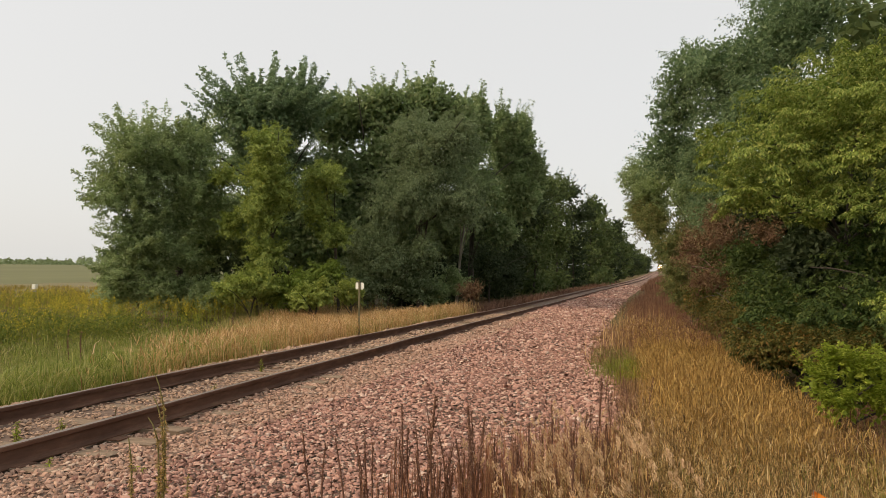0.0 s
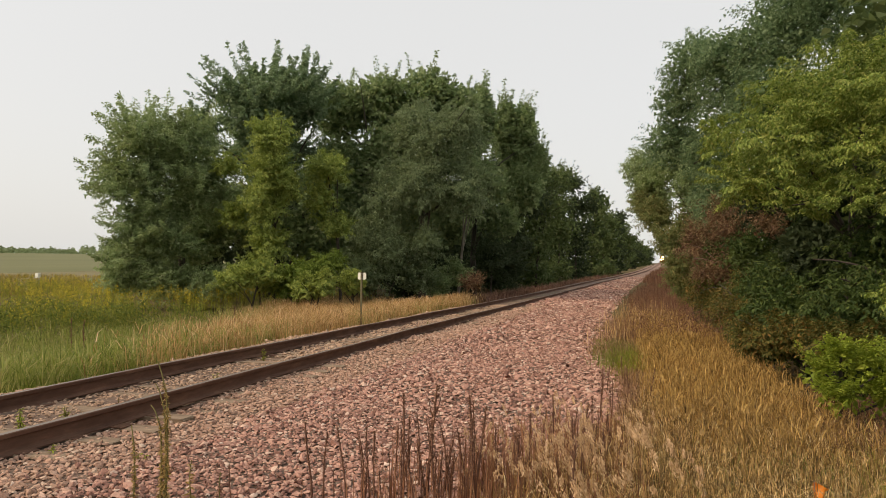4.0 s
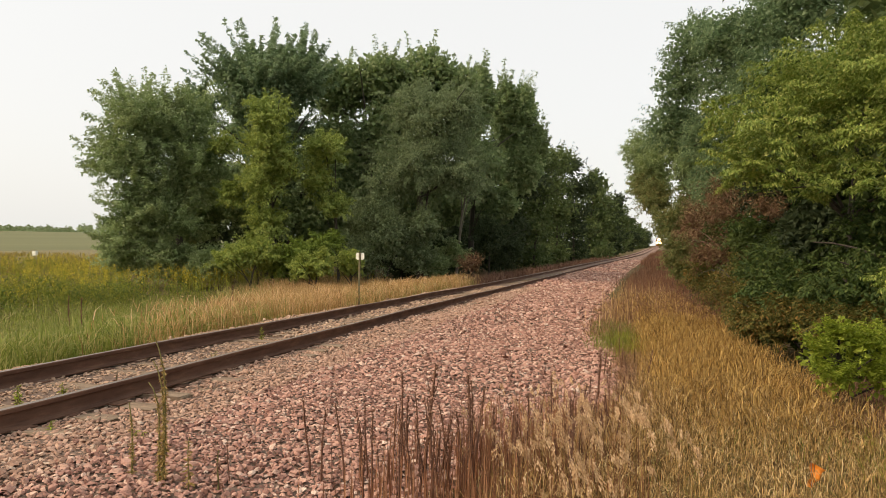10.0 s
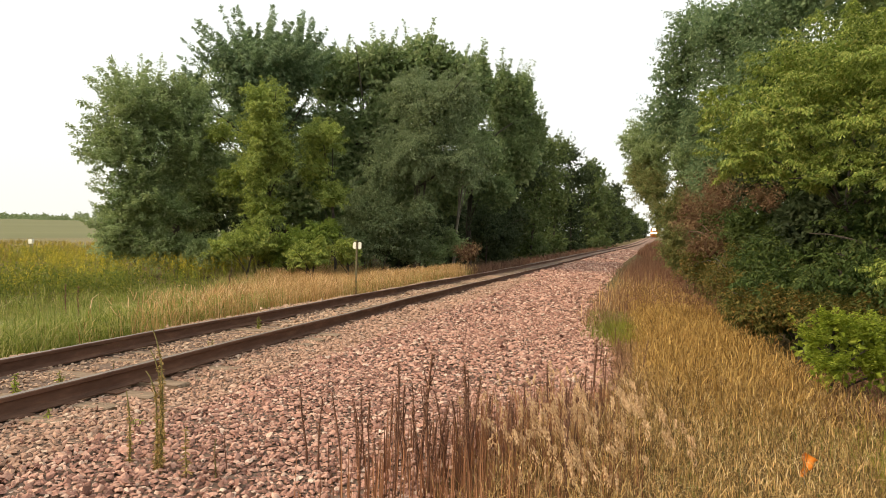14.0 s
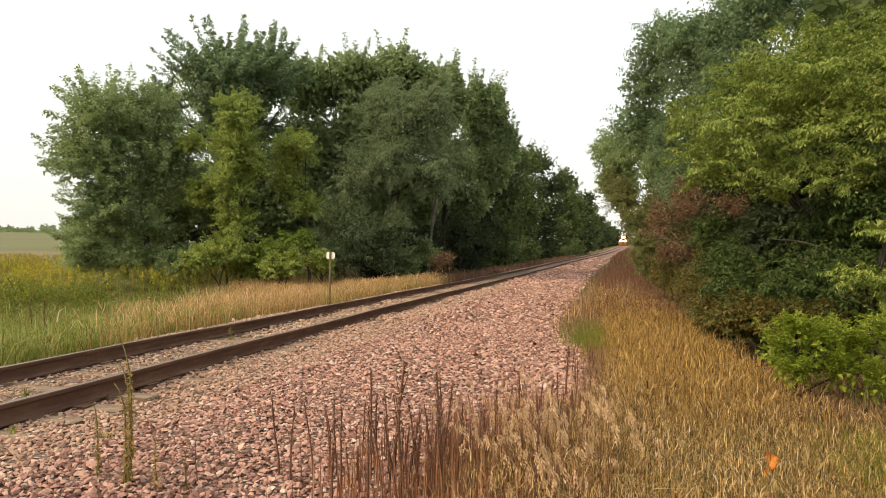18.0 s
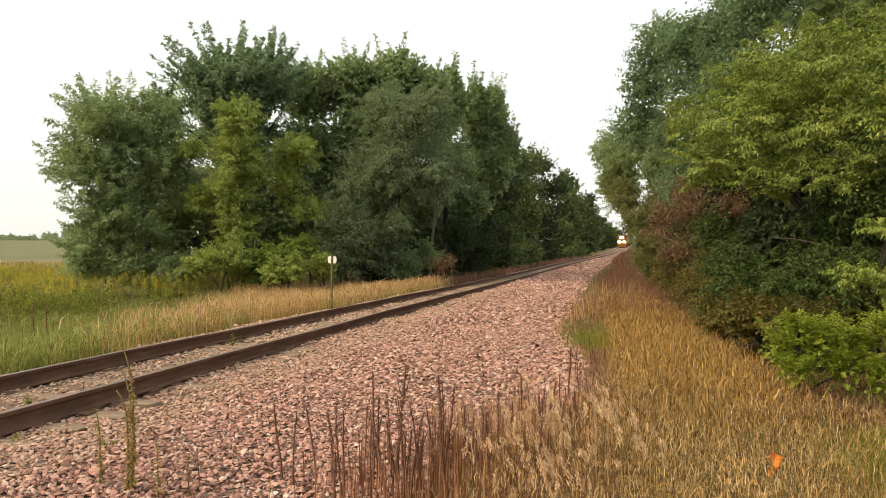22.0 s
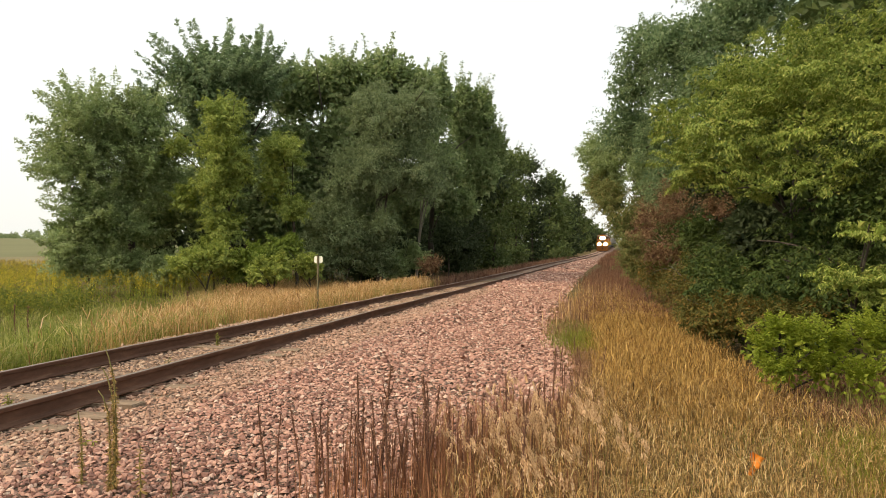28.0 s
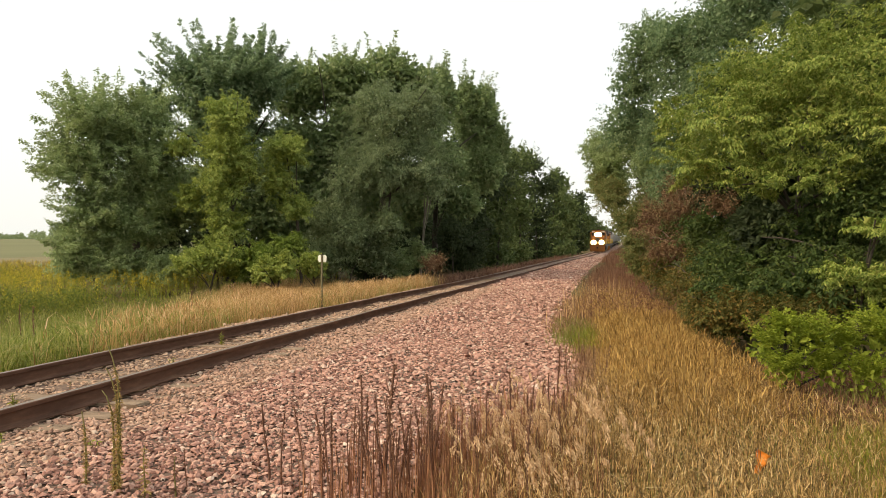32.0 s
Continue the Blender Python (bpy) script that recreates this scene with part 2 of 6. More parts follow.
G_LIME = leaf_material("bright_green_leaf", [(0.0, (0.144, 0.204, 0.023)), (0.5, (0.276, 0.356, 0.041)), (1.0, (0.420, 0.475, 0.077))], 0.4, (0.349, 0.407, 0.050), 1.2, 0.4)
G_RED = leaf_material("withered_red_brown_leaf", [(0.0, (0.086, 0.042, 0.024)), (0.5, (0.205, 0.114, 0.064)), (0.85, (0.294, 0.190, 0.105)), (1.0, (0.380, 0.294, 0.145))], 0.5, (0.181, 0.124, 0.054), 1.0, 0.25)
G_AUTUMN = leaf_material("turning_leaf", [(0.0, (0.064, 0.084, 0.024)), (0.4, (0.136, 0.137, 0.034)), (0.8, (0.244, 0.193, 0.051)), (1.0, (0.334, 0.183, 0.055))], 0.5, (0.099, 0.129, 0.030), 1.1, 0.4)
G_TURN = leaf_material("olive_brown_leaf", [(0.0, (0.13, 0.165, 0.055)), (0.5, (0.215, 0.245, 0.085)), (0.85, (0.30, 0.285, 0.11)), (1.0, (0.41, 0.29, 0.12))], 0.5, (0.18, 0.225, 0.08), 1.2, 0.45)
G_STRAW = leaf_material("straw_grass", [(0.0, (0.040, 0.021, 0.008)), (0.35, (0.222, 0.134, 0.046)), (0.65, (0.524, 0.334, 0.127)), (0.85, (0.839, 0.559, 0.249)), (1.0, (0.930, 0.769, 0.436))], 0.35, (0.233, 0.161, 0.051), 1.4, 0.25)
G_STEM = leaf_material("red_brown_dry_stem", [(0.0, (0.099, 0.041, 0.023)), (0.5, (0.275, 0.124, 0.067)), (1.0, (0.462, 0.240, 0.133))], 0.3, (0.308, 0.163, 0.071), 1.5, 0.2)
G_THATCH = leaf_material("matted_brown_grass", [(0.0, (0.110, 0.056, 0.028)), (0.5, (0.319, 0.178, 0.095)), (1.0, (0.506, 0.316, 0.180))], 0.3, (0.330, 0.194, 0.085), 1.5, 0.25)
G_TAN = leaf_material("bleached_tan_grass", [(0.0, (0.256, 0.136, 0.052)), (0.5, (0.574, 0.367, 0.155)), (0.85, (0.804, 0.548, 0.279)), (1.0, (0.920, 0.677, 0.432))], 0.3, (0.400, 0.255, 0.079), 1.1, 0.35)
G_GOLD = leaf_material("golden_dry_grass", [(0.0, (0.056, 0.028, 0.007)), (0.5, (0.422, 0.249, 0.069)), (1.0, (0.825, 0.571, 0.212))], 0.35, (0.317, 0.163, 0.047), 1.1, 0.3)
G_GREENGRASS = leaf_material("green_grass", [(0.0, (0.098, 0.133, 0.019)), (0.5, (0.231, 0.285, 0.051)), (0.85, (0.392, 0.408, 0.107)), (1.0, (0.627, 0.531, 0.242))], 0.4, (0.196, 0.247, 0.056), 0.7, 0.35)
G_TUFT = leaf_material("olive_grass", [(0.0, (0.092, 0.112, 0.022)), (0.5, (0.230, 0.263, 0.055)), (1.0, (0.391, 0.388, 0.110))], 0.45, (0.299, 0.250, 0.077), 1.5, 0.35)
G_MIXGRASS = leaf_material("half_dry_grass", [(0.0, (0.162, 0.176, 0.04)), (0.5, (0.356, 0.319, 0.1)), (1.0, (0.594, 0.506, 0.23))], 0.5, (0.21, 0.22, 0.05), 0.8, 0.35)
G_WEED = leaf_material("weed_leaf", [(0.0, (0.123, 0.152, 0.018)), (0.5, (0.229, 0.258, 0.032)), (1.0, (0.367, 0.373, 0.050))], 0.5, (0.297, 0.234, 0.032), 0.35)
G_FLOWER = leaf_material("goldenrod_flower", [(0.0, (0.390, 0.327, 0.035)), (0.5, (0.565, 0.462, 0.047)), (1.0, (0.759, 0.595, 0.070))], 0.4, (0.385, 0.315, 0.078), 1.0)
G_OLIVEWEED = leaf_material("seeding_weed", [(0.0, (0.19, 0.129, 0.045)), (0.5, (0.36, 0.249, 0.08)), (1.0, (0.5, 0.361, 0.15))], 0.3, (0.26, 0.22, 0.05), 3.0, 0.25)
G_PANICLE = leaf_material("bleached_seed_head", [(0.0, (0.491, 0.316, 0.172)), (0.5, (0.738, 0.515, 0.306)), (1.0, (0.895, 0.683, 0.452))], 0.3, (0.491, 0.326, 0.172), 2.0, 0.3)
G_RUSTWEED = leaf_material("red_brown_dry_weed", [(0.0, (0.061, 0.027, 0.018)), (0.5, (0.202, 0.095, 0.058)), (1.0, (0.385, 0.213, 0.131))], 0.4, (0.283, 0.155, 0.077), 0.9, 0.25)
G_CORN = leaf_material("corn_leaf", [(0.0, (0.135, 0.121, 0.025)), (0.5, (0.270, 0.220, 0.050)), (1.0, (0.459, 0.319, 0.100))], 0.3, (0.351, 0.242, 0.070), 0.2)
M_TANFIELD = plain_material("ripening_crop", (0.15, 0.125, 0.053), (0.195, 0.165, 0.075), 0.05, 1.0, 0, 0.6, 0.3, (1.0, 0.2, 1.0))
M_GREENFIELD = plain_material("green_crop", (0.115, 0.122, 0.045), (0.15, 0.15, 0.06), 0.03, 1.0, 0, 0.6, 0.3, (1.0, 0.2, 1.0))
M_PLATE = plain_material("off_white_sign_paint", (0.70, 0.70, 0.62), (0.80, 0.80, 0.73), 9.0, 0.5)
M_POST = plain_material("olive_brown_painted_steel", (0.095, 0.083, 0.043), (0.165, 0.145, 0.078), 14.0, 0.7, 0.3)
M_ORANGE = plain_material("orange_flag_plastic", (0.80, 0.22, 0.02), (0.90, 0.32, 0.04), 20.0, 0.5)
M_WIRE = plain_material("galvanised_wire", (0.25, 0.25, 0.24), (0.40, 0.39, 0.37), 30.0, 0.5, 0.8)
M_STALK = plain_material("dry_dock_stem", (0.085, 0.038, 0.024), (0.20, 0.10, 0.062), 14.0, 0.9)
M_GREENSTEM = plain_material("olive_stem", (0.12, 0.11, 0.035), (0.22, 0.19, 0.07), 14.0, 0.9)
G_DOCK = leaf_material("dry_dock_seed", [(0.0, (0.12, 0.058, 0.038)), (0.6, (0.24, 0.126, 0.082)), (1.0, (0.384, 0.228, 0.15))], 0.2, (0.2, 0.12, 0.07), 1.0, 0.15)
M_LOCO = plain_material("orange_locomotive_paint", (0.24, 0.085, 0.014), (0.32, 0.12, 0.022), 1.5, 0.45)
M_LOCODARK = plain_material("dark_locomotive_paint", (0.03, 0.03, 0.03), (0.07, 0.06, 0.05), 3.0, 0.6)
M_LOCOYELLOW = plain_material("yellow_stripe_paint", (0.70, 0.48, 0.04), (0.80, 0.55, 0.06), 3.0, 0.45)
M_UNDER = plain_material("sooty_running_gear", (0.025, 0.022, 0.02), (0.07, 0.055, 0.045), 5.0, 0.8, 0.3)
M_GLASS = plain_material("dark_cab_glass", (0.02, 0.022, 0.025), (0.03, 0.035, 0.04), 2.0, 0.08)
M_WAGON = plain_material("grey_wagon_paint", (0.22, 0.22, 0.21), (0.34, 0.33, 0.31), 1.2, 0.65, 0, 0.1, 0.02, (1, 1, 0.3))
M_LAMP = glow_material("lit_headlight", (1.0, 0.82, 0.48), 40.0)
# emission for added discs that imitate the glare around the lamps
M_GLARE = glow_material("headlight_glare", (1.0, 0.72, 0.34), 9.0)


# ---- mesh helpers ----
def mesh_np(name, verts, faces, mat, smooth=False, mats=None, index=None):
    """A mesh from arrays: verts (n, 3), faces (m, 3 or 4)."""
    verts, faces = np.asarray(verts, np.float32), np.asarray(faces, np.int32)
    k, n = faces.shape[1], len(faces)
    me = bpy.data.meshes.new(name)
    me.vertices.add(len(verts))
    me.vertices.foreach_set("co", verts.ravel())
    me.loops.add(n * k)
    me.loops.foreach_set("vertex_index", faces.ravel())
    me.polygons.add(n)
    me.polygons.foreach_set("loop_start", np.arange(0, n * k, k, dtype=np.int32))
    me.polygons.foreach_set("use_smooth", np.full(n, smooth))
    me.materials.append(mat)
    for x in mats or ():
        me.materials.append(x)
    if index is not None:
        me.polygons.foreach_set("material_index", np.asarray(index, np.int32))
    me.update(calc_edges=True)
    me.validate()
    return me


def part(name, data, mat, parent=None, label="", at=None):
    """Links a bmesh or a mesh as one object, under a thing or part."""
    if isinstance(data, bmesh.types.BMesh):
        me = bpy.data.meshes.new(name)
        data.to_mesh(me)
        data.free()
        me.materials.append(mat)
    else:
        me = data
    ob = new(name, me)
    if parent:
        ob.parent = parent
    if at is not None:
        ob.matrix_basis = at
    if label:
        ob["label"] = label
    return ob


def box(bm, x0, x1, y0, y1, z0, z1, bev=0.0):
    made = bmesh.ops.create_cube(bm, size=1.0, matrix=Matrix.Translation(((x0 + x1) / 2, (y0 + y1) / 2, (z0 + z1) / 2)) @ Matrix.Diagonal((x1 - x0, y1 - y0, z1 - z0, 1)))
    if bev:
        edges = list({e for v in made["verts"] for e in v.link_edges})
        bmesh.ops.bevel(bm, geom=edges, offset=bev, segments=2, affect="EDGES", profile=0.6)
    return bm


def boxes(*rows, bev=0.0):
    bm = bmesh.new()
    for r in rows:
        box(bm, *r, bev=bev)
    return bm


def disc(bm, r, depth, m, seg=20):
    bmesh.ops.create_cone(bm, cap_ends=True, segments=seg, radius1=r, radius2=r, depth=depth, matrix=m)
    return bm


def tube(points, radii, seg=7):
    """Verts and quads of a tapered tube along points."""
    P, R = np.asarray(points, float), np.asarray(radii, float)
    T = np.gradient(P, axis=0)
    T /= np.linalg.norm(T, axis=1)[:, None] + 1e-9
    ref = np.where(np.abs(T[:, 2:3]) > 0.9, [[1.0, 0, 0]], [[0, 0, 1.0]])
    A = np.cross(T, ref)
    A /= np.linalg.norm(A, axis=1)[:, None] + 1e-9
    B = np.cross(T, A)
    ang = np.arange(seg) * 2 * np.pi / seg
    V = P[:, None] + R[:, None, None] * (np.cos(ang)[None, :, None] * A[:, None] + np.sin(ang)[None, :, None] * B[:, None])
    n = len(P)
    i = np.arange(n - 1)[:, None] * seg
    j = np.arange(seg)[None]
    F = np.stack([i + j, i + (j + 1) % seg, i + seg + (j + 1) % seg, i + seg + j], -1).reshape(-1, 4)
    return V.reshape(-1, 3), F


def joined(pieces):
    """Verts and faces of several pieces as one."""
    V, F, n = [], [], 0
    for v, f in pieces:
        V.append(v), F.append(np.asarray(f) + n)
        n += len(v)
    return np.concatenate(V), np.concatenate(F)


# ---- the line of the track, and the lie of the land ----
STEP = 1.0
ARC = np.arange(-80, 1300, STEP)
CURVE = np.where(ARC < 12.2, 0, np.where(ARC < 86.0, 1.50e-3, np.where(ARC < 110, -0.12e-3, np.where(ARC < 175, -0.52e-3, np.where(ARC < 240, -0.12e-3, np.where(ARC < 290, 0.42e-3, -0.12e-3))))))
HEADING = np.cumsum(CURVE) * STEP
GRADE = np.interp(ARC, [-80, 25, 70, 160, 480, 760, 1300], [0, 0, 0.0229, 0.0254, 0.0254, 0.0, 0.0])
TX = -0.7525 + np.cumsum(np.sin(HEADING)) * STEP
TY = -80 + np.cumsum(np.cos(HEADING)) * STEP
TZ = np.cumsum(GRADE) * STEP


def track_x(y):
    return np.interp(y, TY, TX)


def track_z(y):
    return np.interp(y, TY, TZ)


def track_point(s, off=0.0):
    """Place and heading at arc length s from the crossing point beside the viewer."""
    i = np.interp(s, ARC, np.arange(len(ARC)))
    k = np.arange(len(ARC))
    x, y, z, h = (np.interp(i, k, a) for a in (TX, TY, TZ, HEADING))
    return x + off * np.cos(h), y - off * np.sin(h), z, h


PROFILE_U = [-4000, -560, -60, -14, -9, -6, -3.4, -1.7, 1.7, 3.2, 5.0, 7.0, 14, 60, 4000]
PROFILE_Z = [3.4, 3.4, -0.55, -0.7, -0.85, -0.95, -0.62, -0.24, -0.24, -0.32, -0.40, -0.38, -0.3, -0.2, 0.5]


def ground_z(x, y):
    u = x - track_x(y)
    z = np.interp(u, PROFILE_U, PROFILE_Z) + track_z(y)
    return z + 0.03 * np.sin(x * 1.7 + 0.6 * y) * np.sin(y * 1.1 - 0.4 * x)


def bed_edge(y):
    """Where the ballast ends on the viewer's side."""
    return np.interp(y, [-30, 4, 7, 9, 11, 15, 21, 60, 85, 130], [4.8, 4.75, 5.2, 5.75, 5.9, 5.9, 5.2, 4.7, 4.2, 2.5]) + np.clip((42 - y) / 12, 0, 1) * (0.16 * np.sin(y * 1.9) + 0.2 * np.sin(y * 0.7 + 1))


def sheet(us, ys, lift, ragged=0.0):
    """Verts and quads of a strip over the ground between lateral lines us and along ys."""
    U, Y = np.meshgrid(us, ys)
    if ragged:
        U = np.minimum(U, bed_edge(Y))
    X = track_x(Y) + U
    Z = ground_z(X, Y) + lift + (np.clip(0.0015 * (Y - 40), 0, 0.05) if ragged else 0)
    if ragged:
        Z -= 0.16 * np.clip((U - bed_edge(Y) + 0.4) / 0.4, 0, 1)
    n, m = U.shape
    i = (np.arange(n - 1)[:, None] * m + np.arange(m - 1)[None]).ravel()
    return np.stack([X, Y, Z], -1).reshape(-1, 3), np.stack([i, i + 1, i + m + 1, i + m], -1)


us = np.unique(np.concatenate([-np.geomspace(20, 4000, 40), np.linspace(-20, 20, 101), np.geomspace(20, 4000, 30)]))
ys = np.unique(np.concatenate([-np.geomspace(15, 2500, 25), np.arange(-15, 60, 1.0), np.geomspace(60, 4500, 70)]))
v, f = sheet(us, ys, 0.0)
lat = v[:, 0] - track_x(v[:, 1])
v[:, 2] -= 0.16 * np.clip((lat + 2.9) / 0.7, 0, 1) * np.clip((bed_edge(v[:, 1]) - lat) / 0.6, 0, 1)
tagged(part("ground", mesh_np("ground", v, f, M_GROUND, True), M_GROUND), "dry soil with grass litter and weeds beside the railway", "ground", kind="structure")

v, f = sheet(-np.geomspace(50, 88, 24)[::-1], np.concatenate([np.arange(-60, 200, 8.0), np.geomspace(200, 900, 30)]), 0.06)
tagged(part("field_tan", mesh_np("field_tan", v, f, M_TANFIELD, True), M_TANFIELD), "tan ripening crop field rising gently to the horizon", "field", kind="structure")
v, f = sheet(-np.geomspace(88.2, 1500, 34)[::-1], np.concatenate([np.arange(-60, 200, 12.0), np.geomspace(200, 1800, 40)]), 0.08)
tagged(part("field_green", mesh_np("field_green", v, f, M_GREENFIELD, True), M_GREENFIELD), "pale green crop field below the horizon", "field", kind="structure")

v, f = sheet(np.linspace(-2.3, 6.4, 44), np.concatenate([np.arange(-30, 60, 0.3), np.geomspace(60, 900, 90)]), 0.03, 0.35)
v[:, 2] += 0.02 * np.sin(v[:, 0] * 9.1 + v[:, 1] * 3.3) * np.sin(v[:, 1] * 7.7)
# near bed painted dark as gap shade; the far bed keeps the stone colour
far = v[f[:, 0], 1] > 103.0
ballast = tagged(part("ballast_bed", mesh_np("ballast_bed", v, f, M_GAPSHADE, True, [M_BED], far), M_GAPSHADE), "pink crushed stone ballast shoulder under the railway track", "ballast", kind="structure")


# ---- the track ----
def rail(off, label):
    prof = [(-0.076, -0.186), (-0.076, -0.174), (-0.018, -0.160), (-0.009, -0.145), (-0.009, -0.052), (-0.034, -0.040), (-0.037, -0.008), (-0.030, 0.0),
            (0.030, 0.0), (0.037, -0.008), (0.034, -0.040), (0.009, -0.052), (0.009, -0.145), (0.018, -0.160), (0.076, -0.174), (0.076, -0.186)]
    s = np.concatenate([np.arange(-60, 60, 1.0), np.geomspace(60, 900, 120)])
    x, y, z, h = track_point(s)
    c, sn = np.cos(h), np.sin(h)
    wob = 0.006 * np.sin(s * 0.9) + 0.004 * np.sin(s * 0.37 + off)
    V = np.array([[(x[i] + (off + a) * c[i], y[i] - (off + a) * sn[i], z[i] + b + wob[i]) for a, b in prof] for i in range(len(s))])
    k = len(prof)
    i = np.arange(len(s) - 1)[:, None] * k
    j = np.arange(k)[None]
    F = np.stack([i + j, i + k + j, i + k + (j + 1) % k, i + (j + 1) % k], -1).reshape(-1, 4)
    idx = np.tile(np.array([1 if 7 <= q <= 7 else 0 for q in range(k)]), len(s) - 1)
    me = mesh_np("rail", V.reshape(-1, 3), F, M_RAIL, False, [M_RAILTOP], idx)
    return tagged(part("rail", me, M_RAIL), label, "rail", "rails of the track", "structure")


rail(0.7525, "rust-brown steel rail with a worn grey running surface")
rail(-0.7525, "rust-brown steel rail with dry grass along its outer foot")


# ---- plants ----


def unit(a):
    return a / (np.linalg.norm(a, axis=-1, keepdims=True) + 1e-9)


def leaf_mesh(base, way, size, width, rng, fold=0.25, face=None):
    """Each leaf a folded diamond of two triangles at base, along way."""
    n = len(base)
    side = unit(np.cross(way, rng.normal(size=(n, 3)) * 0.55 + [0, 0, 1.0] if face is None else face))
    up = unit(np.cross(side, way))
    L, W = size[:, None], width[:, None]
    mid = base + way * L * 0.45 - up * L * fold * 0.2
    V = np.stack([base, mid + side * W * 0.5 + up * W * fold, base + way * L - up * L * fold * 0.3, mid - side * W * 0.5 + up * W * fold], 1)
    i = np.arange(n)[:, None] * 4
    F = np.concatenate([i + [[0, 1, 2]], i + [[0, 2, 3]]])
    return V.reshape(-1, 3), F


def bough_crown(name, lobes, boughs, mat, rng, leaf, twigs=12, leaves=9, start=0.4, curve=0.3, rise=0.1, fan=0.42, angle=48, flat=0.5, hang=0.5, slim=0.45, low=-0.7, loose=0.03, fill=0.12, inner_size=1.7, inner_reach=0.7, floor_z=0.05, uneven=0.12, bare=0.22, shoots=1.0):
    """A crown of boughs that radiate from lobes (x, y, z, radius, half height). Each bough carries side twigs in a flattened fan,
    and each twig a double row of hanging leaves; a few larger leaves fill the shade inside. curve: above 0 the tips turn up, below 0 they arch over.
    shoots: the share of the boughs that reach the outline, the rest stay inside."""
    L = np.array(lobes, float)
    w = L[:, 3] * (L[:, 3] + L[:, 4])
    pick = rng.choice(len(L), boughs, p=w / w.sum())
    d = rng.normal(size=(boughs, 3)) + [0, 0, 0.2]
    d = unit(d)
    d[:, 2] = np.where(d[:, 2] < low, 2 * low - d[:, 2], d[:, 2])
    d = unit(d)
    R = np.stack([L[pick, 3], L[pick, 3], L[pick, 4]], 1)
    reach = rng.uniform(0.74, 1.08, boughs) + uneven * np.sin(d[:, 0] * 5 + pick) * np.sin(d[:, 2] * 6 + 2.3 * pick + d[:, 1] * 4)
    reach = np.where(rng.uniform(0, 1, boughs) < shoots, reach if shoots == 1.0 else reach * 0.5 + 0.6, reach * 0.82)
    root = L[pick, :3] + d * R * start * rng.uniform(0.6, 1.2, (boughs, 1))
    tip = L[pick, :3] + d * R * reach[:, None]
    vec = tip - root
    ln = np.linalg.norm(vec, axis=1)
    vec = unit(vec + rng.normal(size=(boughs, 3)) * 0.16 * ln[:, None] + np.array([0, 0, 1.0]) * rise * ln[:, None]) * ln[:, None]
    axis = unit(vec)
    side = unit(np.cross(axis, [0, 0, 1.0]) + rng.normal(size=(boughs, 3)) * 0.12)
    over = np.cross(side, axis)
    t = np.clip(np.linspace(bare, 1.0, twigs)[None] + rng.normal(size=(boughs, twigs)) * 0.03, 0.1, 1.0)
    P = root[:, None] + vec[:, None] * t[..., None]
    P[..., 2] += (ln * curve)[:, None] * (t ** 2 - t)
    way_b = unit(vec[:, None] + np.array([0, 0, 1.0]) * (ln * curve)[:, None, None] * (2 * t - 1)[..., None])
    sgn = np.where(np.arange(twigs) % 2 == 0, 1.0, -1.0)[None] * np.ones((boughs, 1))
    phi = rng.normal(size=(boughs, twigs)) * flat
    ang = np.radians(angle) * rng.uniform(0.7, 1.25, (boughs, twigs))
    ang[:, -1] *= 0.15
    lat = side[:, None] * (sgn * np.cos(phi))[..., None] + over[:, None] * np.sin(phi)[..., None]
    tw = unit(way_b * np.cos(ang)[..., None] + lat * np.sin(ang)[..., None])
    tl = ln[:, None] * fan * (0.28 + 0.9 * np.sqrt(np.clip(1.02 - t, 0, 1))) * rng.uniform(0.7, 1.2, (boughs, twigs))
    u = np.linspace(0.12, 1.0, leaves)[None, None] + rng.normal(size=(boughs, twigs, leaves)) * 0.05
    Q = P[:, :, None] + tw[:, :, None] * (tl[..., None] * u)[..., None]
    Q[..., 2] -= hang * 0.35 * tl[..., None] * u ** 2
    ls = np.where(np.arange(leaves) % 2 == 0, 1.0, -1.0)
    tside = unit(np.cross(tw, over[:, None] * 0.8 + [0, 0, 0.6]))
    way = tw[:, :, None] * 0.5 + tside[:, :, None] * (ls[None, None] * 0.75)[..., None] + rng.normal(size=Q.shape) * 0.28 + [0, 0, -hang]
    face = (over[:, None, None] * 0.7 + d[:, None, None] * 0.35 + [0, 0, 0.5] + rng.normal(size=Q.shape) * 0.35).reshape(-1, 3)
    Q = Q + rng.normal(size=Q.shape) * loose
    base, way = Q.reshape(-1, 3), unit(way.reshape(-1, 3))
    size = leaf * rng.uniform(0.6, 1.3, len(base))
    wid = size * slim
    m = int(len(base) * fill)
    if m:
        q = rng.choice(len(L), m, p=w / w.sum())
        e = unit(rng.normal(size=(m, 3)))
        rho = rng.uniform(0.05, 1.0, m) ** 0.5
        inner = L[q, :3] + e * L[q][:, [3, 3, 4]] * rho[:, None] * inner_reach
        base, way = np.concatenate([base, inner]), np.concatenate([way, unit(rng.normal(size=(m, 3)))])
        face = np.concatenate([face, rng.normal(size=(m, 3)) + [0, 0, 0.6]])
        big = leaf * inner_size * rng.uniform(0.7, 1.2, m) * (1.9 - 1.0 * rho)
        size, wid = np.concatenate([size, big]), np.concatenate([wid, big * 0.7])
    keep = base[:, 2] > floor_z
    v, f = leaf_mesh(base[keep], way[keep], size[keep], wid[keep], rng, face=face[keep])
    return mesh_np(name, v, f, mat)


